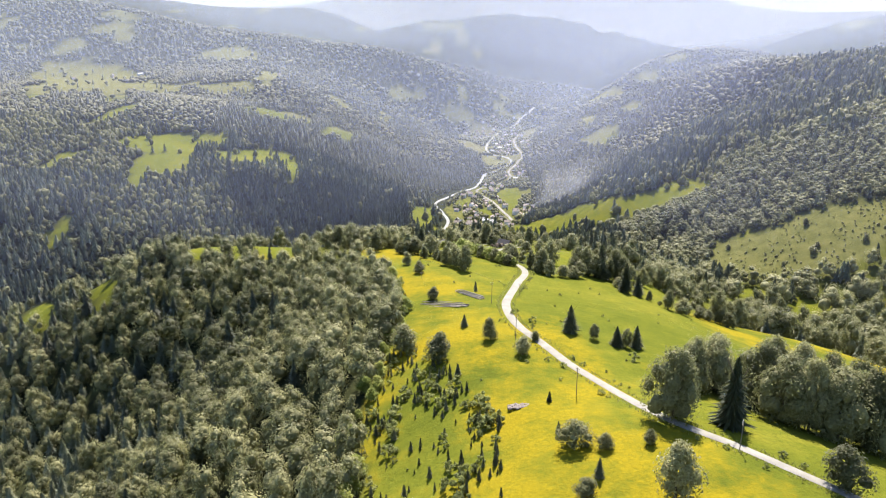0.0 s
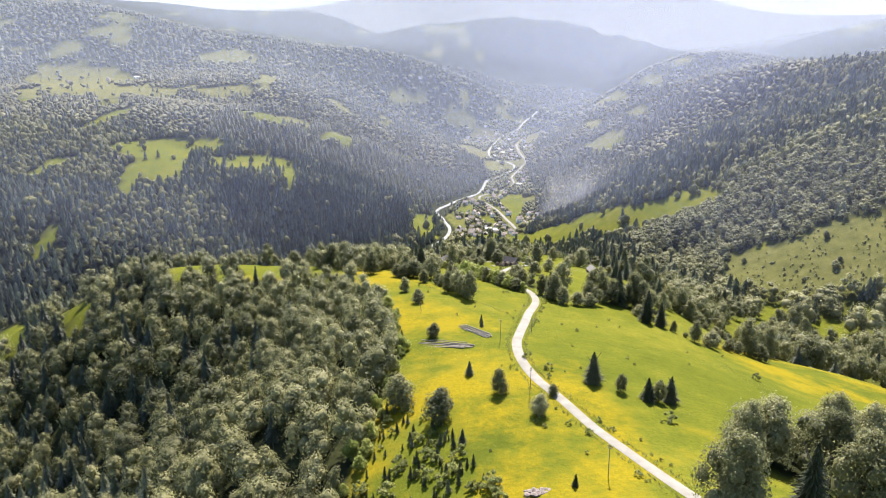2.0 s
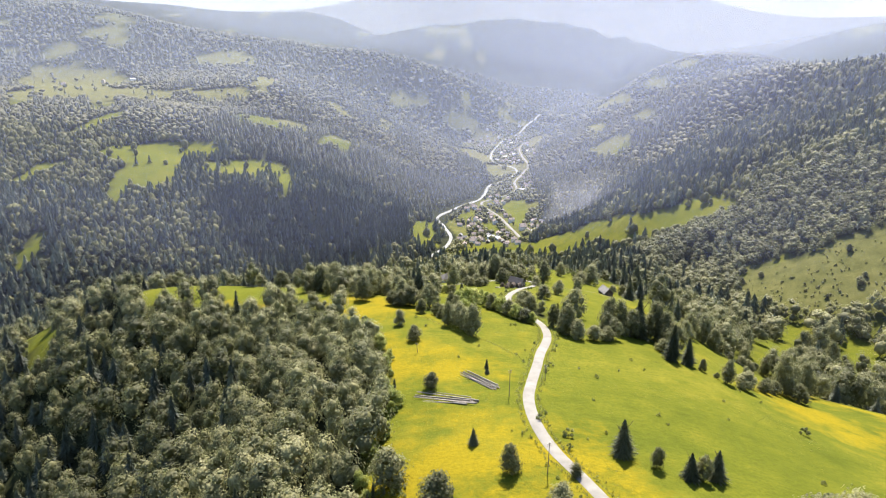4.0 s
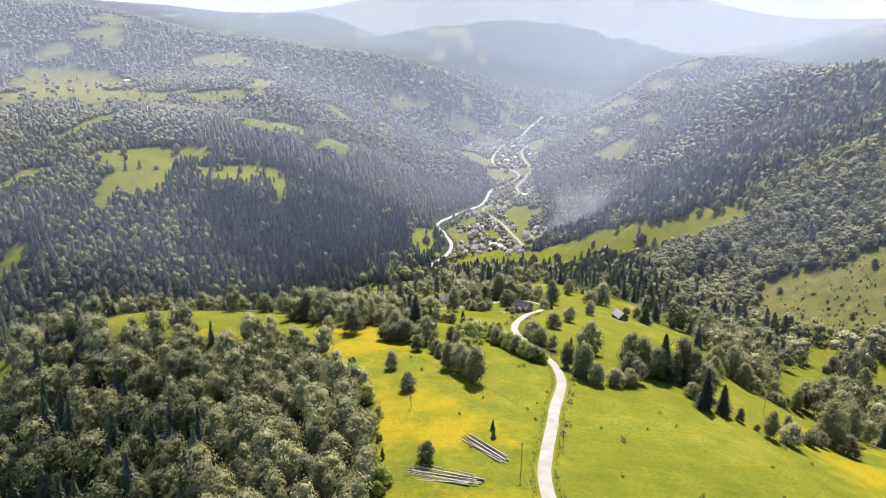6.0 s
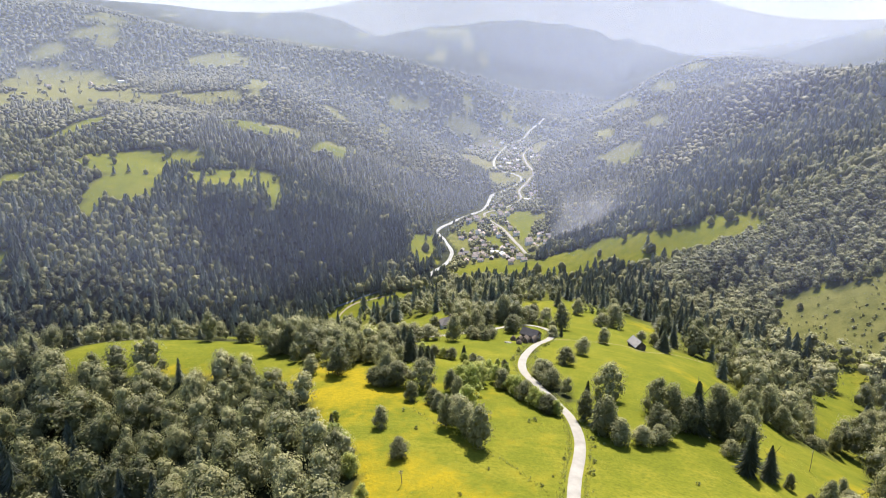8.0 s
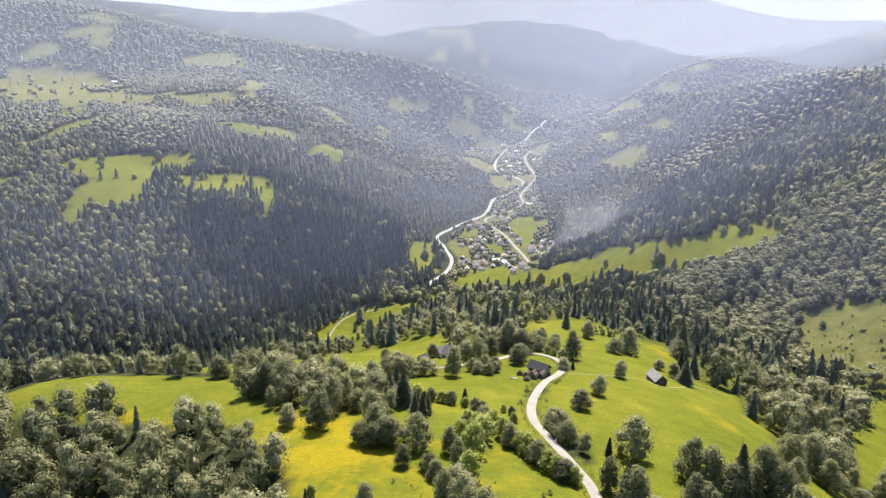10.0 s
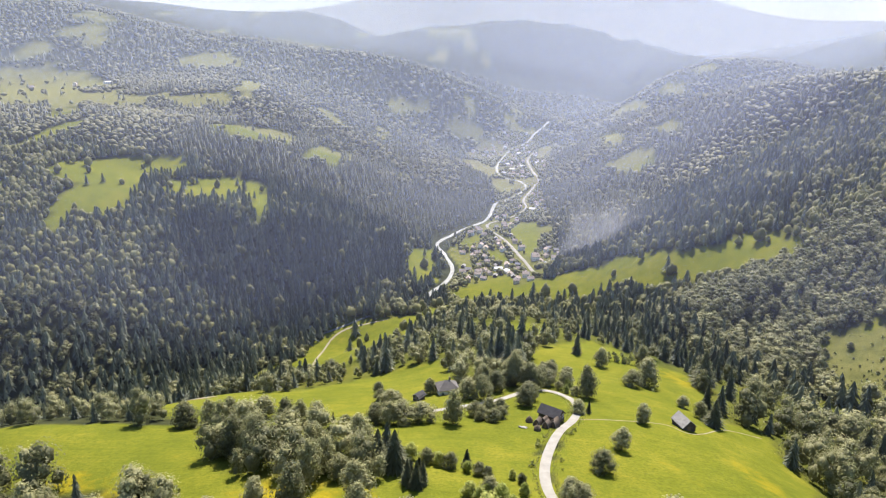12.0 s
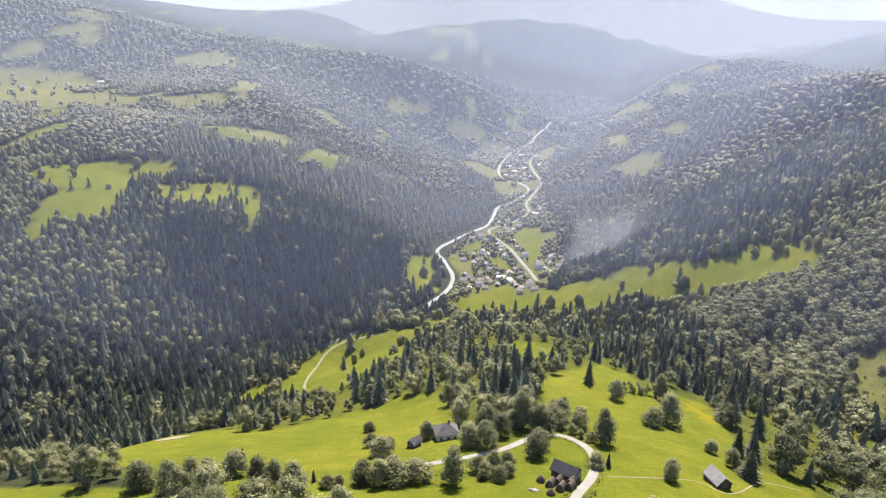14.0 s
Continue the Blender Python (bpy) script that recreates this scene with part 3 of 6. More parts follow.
ROAD, TRACK, FOOTPATH, RIVER, STREAM, VILLAGE_ROAD = [smooth_line(q, s) for q, s in ((ROAD, 2.0), (TRACK, 4.0), (FOOTPATH, 2.0), (RIVER, 8.0), (STREAM, 8.0), (VILLAGE_ROAD, 6.0))]


def open_land(x, y):
    """Where no forest stands: meadows, village, roads."""
    x, y = np.asarray(x, float), np.asarray(y, float)
    wx, wy = x + wave(x, y, 9, 21) * 2.0 * (1 + y / 500), y + wave(x, y, 9, 22) * 2.0 * (1 + y / 500)
    hit = np.zeros(x.shape, bool)
    for poly in MEADOWS.values():
        hit |= inside(wx, wy, poly)
        if poly[0][1] > 600:
            for reach in (12, 24) if poly[0][0] < 100 else (12, 24, 34) if poly[0][1] > 1000 else (10, 20, 30):
                hit |= inside(wx, wy + reach, poly) & (y > 600)
    for glade in ("shoulder_glade", "shoulder_strip", "east_strip", "east_glade", "east_glade_back", "east_glade_side"):
        for reach in (9, 18):
            hit |= inside(wx + math.copysign(0.55, MEADOWS[glade][0][0]) * reach, wy + reach, MEADOWS[glade])
    hit &= ~(inside(x, y, EAST_WOOD) | inside(x, y, WEST_GROVE))
    hit |= inside(wx, wy, OLIVE)
    hit |= (y > 1250) & (x < -60) & (wave(x, y, 95, 31) > 0.42)
    hit |= (y > 1900) & (wave(x, y, 240, 35) > 0.45)
    return hit


# ---- building helpers ----
def mesh_from(name, verts, tris, mats, tint=None, smooth=False):
    me = bpy.data.meshes.new(name)
    verts, tris = np.asarray(verts, np.float32), np.asarray(tris, np.int32)
    side = tris.shape[1]
    me.vertices.add(len(verts))
    me.vertices.foreach_set("co", verts.ravel())
    me.loops.add(tris.size)
    me.loops.foreach_set("vertex_index", tris.ravel())
    me.polygons.add(len(tris))
    me.polygons.foreach_set("loop_start", np.arange(0, tris.size, side, dtype=np.int32))
    me.polygons.foreach_set("loop_total", np.full(len(tris), side, np.int32))
    me.polygons.foreach_set("use_smooth", np.full(len(tris), smooth, bool))
    if tint is not None:
        me.attributes.new("tint", "FLOAT", "POINT").data.foreach_set("value", np.asarray(tint, np.float32))
    for m in mats if isinstance(mats, (list, tuple)) else [mats]:
        me.materials.append(m)
    me.update(calc_edges=True)
    return me


def part(name, bm, mat, parent=None, label=""):
    """Links a bmesh as one mesh object under a thing."""
    me = bpy.data.meshes.new(name)
    bm.to_mesh(me)
    bm.free()
    me.materials.append(mat)
    ob = new(name, me)
    ob.parent = parent
    return tagged(ob, label)


def box(bm, size, at=(0, 0, 0), turn=0.0, taper=1.0):
    m = Matrix.Translation(at) @ Matrix.Rotation(turn, 4, "Z") @ Matrix.Diagonal((*size, 1))
    vs = bmesh.ops.create_cube(bm, size=1, matrix=m)["verts"]
    return vs


def rod(bm, a, b, r0, r1, sides=8):
    a, b = Vector(a), Vector(b)
    d = b - a
    m = Matrix.Translation((a + b) / 2) @ d.to_track_quat("Z", "Y").to_matrix().to_4x4()
    return bmesh.ops.create_cone(bm, cap_ends=True, segments=sides, radius1=r0, radius2=r1, depth=d.length, matrix=m)["verts"]


def thing(name, x, y, label, category, group="", turn=0.0, sink=0.0, z=None):
    ob = new(name)
    ob.matrix_basis = pose(x, y, (ground_at(x, y) if z is None else z) - sink, 0, 0, turn)
    return tagged(ob, label, category, group)


def structure(name, mesh, label):
    return tagged(new(name, mesh), label, kind="structure")


# ---- ground ----
def steps(spans):
    out = []
    for a, b, s in spans:
        out.append(np.arange(a, b, s))
    return np.concatenate(out + [[spans[-1][1]]])


gx = steps([(-3600, -1400, 110), (-1400, -500, 30), (-500, -150, 10), (-150, 150, 3), (150, 500, 10), (500, 1400, 30), (1400, 3600, 110)])
gy = steps([(-900, -60, 40), (-60, 60, 12), (60, 440, 3), (440, 900, 8), (900, 1500, 14), (1500, 2600, 28), (2600, 4950, 70)])
GX, GY = np.meshgrid(gx, gy)
GZ = land(GX, GY)
nx, ny = len(gx), len(gy)
idx = np.arange(nx * ny).reshape(ny, nx)
quads = np.stack([idx[:-1, :-1], idx[:-1, 1:], idx[1:, 1:], idx[1:, :-1]], -1).reshape(-1, 4)
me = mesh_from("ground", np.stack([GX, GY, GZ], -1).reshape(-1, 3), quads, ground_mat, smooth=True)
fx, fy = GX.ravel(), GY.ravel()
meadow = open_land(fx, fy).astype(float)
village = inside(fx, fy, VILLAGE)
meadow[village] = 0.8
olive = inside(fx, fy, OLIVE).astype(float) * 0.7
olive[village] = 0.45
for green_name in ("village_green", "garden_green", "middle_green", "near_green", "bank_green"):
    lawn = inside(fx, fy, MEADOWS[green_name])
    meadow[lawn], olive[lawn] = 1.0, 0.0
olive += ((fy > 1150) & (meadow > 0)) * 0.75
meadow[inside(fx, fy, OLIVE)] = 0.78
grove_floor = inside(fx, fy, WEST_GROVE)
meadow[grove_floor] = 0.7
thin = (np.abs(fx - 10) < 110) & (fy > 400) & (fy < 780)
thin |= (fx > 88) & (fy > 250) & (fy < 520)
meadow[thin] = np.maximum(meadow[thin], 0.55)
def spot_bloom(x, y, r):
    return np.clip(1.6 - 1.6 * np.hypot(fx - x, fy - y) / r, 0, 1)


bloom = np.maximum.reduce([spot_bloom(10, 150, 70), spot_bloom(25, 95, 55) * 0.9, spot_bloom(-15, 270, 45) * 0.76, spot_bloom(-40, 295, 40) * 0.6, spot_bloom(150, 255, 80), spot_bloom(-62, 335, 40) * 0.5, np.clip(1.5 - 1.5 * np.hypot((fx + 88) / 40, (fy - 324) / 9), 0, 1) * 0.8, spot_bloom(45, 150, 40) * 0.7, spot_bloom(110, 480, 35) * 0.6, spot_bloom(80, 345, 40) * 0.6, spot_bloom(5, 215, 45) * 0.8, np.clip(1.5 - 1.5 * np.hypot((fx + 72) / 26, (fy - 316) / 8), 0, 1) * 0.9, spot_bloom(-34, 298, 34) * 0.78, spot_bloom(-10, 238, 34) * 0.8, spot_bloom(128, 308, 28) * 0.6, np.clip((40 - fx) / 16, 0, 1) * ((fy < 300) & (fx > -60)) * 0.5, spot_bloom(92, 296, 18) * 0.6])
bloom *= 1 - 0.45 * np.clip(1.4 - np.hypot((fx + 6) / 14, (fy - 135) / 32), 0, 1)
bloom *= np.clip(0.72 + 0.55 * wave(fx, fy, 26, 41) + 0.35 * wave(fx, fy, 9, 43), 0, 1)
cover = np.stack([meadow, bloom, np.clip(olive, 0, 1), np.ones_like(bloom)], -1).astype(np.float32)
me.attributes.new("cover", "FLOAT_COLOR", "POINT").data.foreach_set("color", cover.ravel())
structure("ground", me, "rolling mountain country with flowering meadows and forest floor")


def ribbon(name, line, width, lift, mat, label, ragged=0.2, seed=0):
    p = np.array(line)
    t = np.gradient(p, axis=0)
    t /= np.hypot(t[:, 0], t[:, 1])[:, None] + 1e-9
    nrm = np.stack([-t[:, 1], t[:, 0]], 1)
    cols = []
    for k in (-1.0, -0.5, 0.0, 0.5, 1.0):
        w = width / 2 * (1 + ragged * wave(p[:, 0] * 1.0, p[:, 1] * 1.0, 9, seed + int(k * 2) + 3))
        cols.append(p + nrm * (k * w)[:, None])
    pts = np.stack(cols, 1)
    z = land(pts[..., 0], pts[..., 1])
    z = np.maximum(z, z[:, 2:3] - 0.2) + lift
    z[:, 0] -= lift * 0.8
    z[:, 4] -= lift * 0.8
    v = np.concatenate([pts, z[..., None]], -1).reshape(-1, 3)
    i = np.arange(len(p) * 5).reshape(-1, 5)
    q = np.stack([i[:-1, :-1], i[:-1, 1:], i[1:, 1:], i[1:, :-1]], -1).reshape(-1, 4)
    return structure(name, mesh_from(name, v, q, mat, smooth=True), label)


ribbon("road", ROAD, 2.75, 0.22, gravel, "pale gravel lane winding along the crest of the meadow", 0.06, 1)
ribbon("track", TRACK, 2.0, 0.15, earth, "worn earth cart track on a grassy slope", 0.2, 2)
ribbon("path", FOOTPATH, 0.5, 0.06, earth, "trodden footpath through the grass to the barn", 0.3, 3)
ribbon("river", RIVER, 4.6, 0.6, water, "shallow bright river winding through the valley", 0.55, 4)
ribbon("stream", STREAM, 2.4, 0.2, brook, "narrow stream running below the dark forest", 0.25, 6)
ribbon("village_road", VILLAGE_ROAD, 3.8, 0.5, gravel, "pale road through the valley village", 0.1, 5)


# ---- trees ----
ICO = bmesh.new()
bmesh.ops.create_icosphere(ICO, subdivisions=1, radius=1)
ico_v = np.array([v.co[:] for v in ICO.verts])
ico_f = np.array([[v.index for v in f.verts] for f in ICO.faces])
ICO.free()
ICO = bmesh.new()
bmesh.ops.create_icosphere(ICO, subdivisions=2, radius=1)
ball_v = np.array([v.co[:] for v in ICO.verts])
ball_f = np.array([[v.index for v in f.verts] for f in ICO.faces])
ICO.free()


def join_arrays(pieces):
    v, f, o = [], [], 0
    for a, b in pieces:
        v.append(a)
        f.append(b + o)
        o += len(a)
    return np.concatenate(v), np.concatenate(f)


def unit(v):
    return v / (np.linalg.norm(v, axis=-1, keepdims=True) + 1e-9)


def broad_crown(rng, lumps, leaves, size, width=0.30, base=0.14, fine=False, loose=0.5, core=1.0):
    """A crown 1 high: rounded boughs of uneven size, each covered with tufts that stand off it."""
    centres, radii = [], []
    few = 1.3 if lumps < 6 else 1.0
    lean = rng.uniform(-0.06, 0.06, 2)
    for i in range(lumps):
        a = i * 2.4 + rng.uniform(-0.5, 0.5)
        h = (i + 0.5) / lumps
        r = width * np.interp(h, (0, 0.35, 0.7, 1.0), (0.8, 1.0, 0.68, 0.12)) * (rng.uniform(0.45, 1.4) if fine else rng.uniform(0.7, 1.15))
        s = rng.uniform(0.12, 0.215) * few * (1.12 - 0.3 * h)
        z = base + 0.8 * s + h * (0.97 - base - 1.7 * s) + rng.uniform(-0.03, 0.03)
        centres.append((r * math.cos(a) + lean[0] * h, r * math.sin(a) + lean[1] * h, z))
        radii.append(s)
    centres, radii = np.array(centres), np.array(radii)
    pieces = []
    bv, bf = (ball_v, ball_f) if fine else (ico_v, ico_f)
    for c, s in zip(centres, radii):
        v = bv * (1 + rng.uniform(-0.22, 0.1, (len(bv), 1)))
        pieces.append((v * s * core * np.array([0.8, 0.8, 0.88]) + c, bf))
    if leaves:
        k = rng.integers(0, lumps, leaves * 3)
        d = unit(rng.normal(size=(leaves * 3, 3)) + np.array([0, 0, 0.3]))
        p = centres[k] + d * radii[k][:, None] * (0.55 + 0.35 * core + np.abs(rng.normal(0, 0.22 + 0.1 * (1 - core), (leaves * 3, 1))))
        gap = np.linalg.norm(p[:, None, :] - centres[None], axis=-1) / radii[None]
        p, d = p[gap.min(1) > 0.8][:leaves], d[gap.min(1) > 0.8][:leaves]
        dome = unit((p - np.array([0, 0, 0.35])) * np.array([1, 1, 0.7]))
        nrm = unit(0.6 * d + 0.7 * dome + np.array([0, 0, 0.15]) + rng.normal(size=d.shape) * loose)
        u = unit(np.cross(nrm, rng.normal(size=d.shape)))
        w = np.cross(nrm, u)
        s = size * rng.uniform(0.55, 1.35, (len(p), 1))
        tri = np.stack([p + u * s, p - u * s * 0.55 + w * s * 0.8, p - u * s * 0.55 - w * s * 0.8], 1)
        pieces.append((tri.reshape(-1, 3), np.arange(len(p) * 3).reshape(-1, 3)))
    return join_arrays(pieces)


def dome_crown(rng, leaves, size):
    """A rounded crown 1 high for trees far off: one uneven dome with bulges, and loose tufts on it."""
    bulge = unit(rng.normal(size=(8, 3)) + np.array([0, 0, 0.3]))
    near = np.clip((ball_v @ bulge.T - 0.7) / 0.3, 0, 1).max(1, keepdims=True)
    v = ball_v * (0.74 + 0.46 * near + rng.uniform(-0.17, 0.17, (len(ball_v), 1)))
    v = v * np.array([0.29, 0.29, 0.47]) + np.array([rng.uniform(-0.03, 0.03), rng.uniform(-0.03, 0.03), 0.5])
    v[:, :2] *= (1.12 - 0.35 * np.clip(v[:, 2:], 0, 1))
    k = rng.integers(0, len(v), leaves)
    out = unit(v[k] - np.array([0, 0, 0.45]))
    p = v[k] + out * rng.uniform(0.01, 0.09, (leaves, 1))
    u = unit(np.cross(out, rng.normal(size=out.shape)))
    w = unit(np.cross(out, u) + out * rng.uniform(-0.4, 0.8, (leaves, 1)))
    s = size * rng.uniform(0.6, 1.3, (leaves, 1))
    tri = np.stack([p + u * s, p - u * s * 0.6 + w * s * 0.8, p - u * s * 0.6 - w * s * 0.8], 1)
    return join_arrays([(v, ball_f), (tri.reshape(-1, 3), np.arange(leaves * 3).reshape(-1, 3))])


def needle_crown(rng, tiers, arms, width=0.22, base=0.06):
    """A spire 1 high: rings of drooping boughs that get shorter upwards."""
    pieces = []
    for i in range(tiers):
        h = i / tiers
        top = base + (1 - base) * min(1.0, h + 1.9 / tiers)
        low = base + (1 - base) * h
        r = width * (1 - h) ** 0.85 * rng.uniform(0.88, 1.1) + 0.012
        a = np.arange(arms * 2) * math.pi / arms + rng.uniform(0, 3)
        tip = np.where(np.arange(arms * 2) % 2 == 0, 1.0, 0.42) * rng.uniform(0.72, 1.2, arms * 2)
        z = np.where(np.arange(arms * 2) % 2 == 0, low - 0.025, low + 0.42 * (top - low)) + rng.uniform(-0.022, 0.022, arms * 2)
        v = np.concatenate([[[rng.uniform(-0.006, 0.006), rng.uniform(-0.006, 0.006), top]], np.stack([r * tip * np.cos(a), r * tip * np.sin(a), z], 1)])
        j = np.arange(arms * 2)
        pieces.append((v, np.stack([np.zeros_like(j), 1 + j, 1 + (j + 1) % (arms * 2)], 1)))
    return join_arrays(pieces)


def stand(name, templates, x, y, h, wide, mat, label, rng, sink=0.03):
    """Many trees of a wood as one piece of stuff."""
    if len(x) == 0:
        return
    z = land(x, y)
    mixed = 0.95 if y.min() < 440 else 0.75 if y.min() < 900 else 0.32
    kind = rng.integers(0, len(templates), len(x))
    vs, fs, ts, o = [], [], [], 0
    for k, (tv, tf) in enumerate(templates):
        m = np.nonzero(kind == k)[0]
        if not len(m):
            continue
        a = rng.uniform(0, 6.283, len(m))
        c, s = np.cos(a)[:, None], np.sin(a)[:, None]
        lean = rng.normal(0, 0.03, (len(m), 2))
        px = (tv[None, :, 0] * c - tv[None, :, 1] * s) * (h[m] * wide[m])[:, None] + x[m][:, None] + lean[:, :1] * tv[None, :, 2] * h[m][:, None]
        py = (tv[None, :, 0] * s + tv[None, :, 1] * c) * (h[m] * wide[m])[:, None] + y[m][:, None] + lean[:, 1:] * tv[None, :, 2] * h[m][:, None]
        pz = (tv[None, :, 2] - sink) * h[m][:, None] + z[m][:, None]
        vs.append(np.stack([px, py, pz], -1).reshape(-1, 3))
        fs.append((tf[None] + (np.arange(len(m)) * len(tv))[:, None, None] + o).reshape(-1, 3))
        # tint lowered in hollow and stand to paint slope shade; spur darker too
        ts.append(np.repeat(np.clip(rng.uniform(0, 1, len(m)) * mixed + 0.5 - mixed / 2 + 0.35 * wave(x[m], y[m], 48, 87) - 0.4 * inside(x[m], y[m], SHADY_HOLLOW) - 0.45 * inside(x[m], y[m], SHADED_STAND) - 0.3 * inside(x[m], y[m], DARK_SPUR), 0, 1), len(tv)))
        o += len(m) * len(tv)
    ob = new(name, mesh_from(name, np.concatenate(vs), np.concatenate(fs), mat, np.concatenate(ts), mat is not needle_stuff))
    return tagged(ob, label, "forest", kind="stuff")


rng = np.random.default_rng(5)
broad_a = [broad_crown(rng, 5, 640, 0.025, 0.15 + 0.015 * k, 0.02, False, 0.3, 0.86) for k in range(6)]
broad_crest = [broad_crown(rng, 5, 330, 0.032, 0.15 + 0.015 * k, 0.02, False, 0.45, 0.86) for k in range(6)]
broad_m = [broad_crown(rng, 5, 210, 0.037, 0.16 + 0.015 * k, 0.02, False, 0.45, 0.88) for k in range(6)]
broad_b = [dome_crown(rng, 34, 0.066) for k in range(8)]
broad_c = [broad_crown(rng, 1, 0, 0.16, 0.05) for _ in range(6)]
needle_a = [needle_crown(rng, 16, 10, 0.29) for _ in range(4)]
needle_b = [needle_crown(rng, 6, 6, 0.34) for _ in range(5)]
needle_c = [needle_crown(rng, 2, 4, 0.24) for _ in range(3)]
for tv, tf in broad_c:
    tv *= 1 + rng.uniform(-0.16, 0.16, (len(tv), 1))
    tv[:, :2] *= 2.0
    tv[:, 2] = 0.1 + (tv[:, 2] - tv[:, 2].min()) / np.ptp(tv[:, 2]) * 0.88

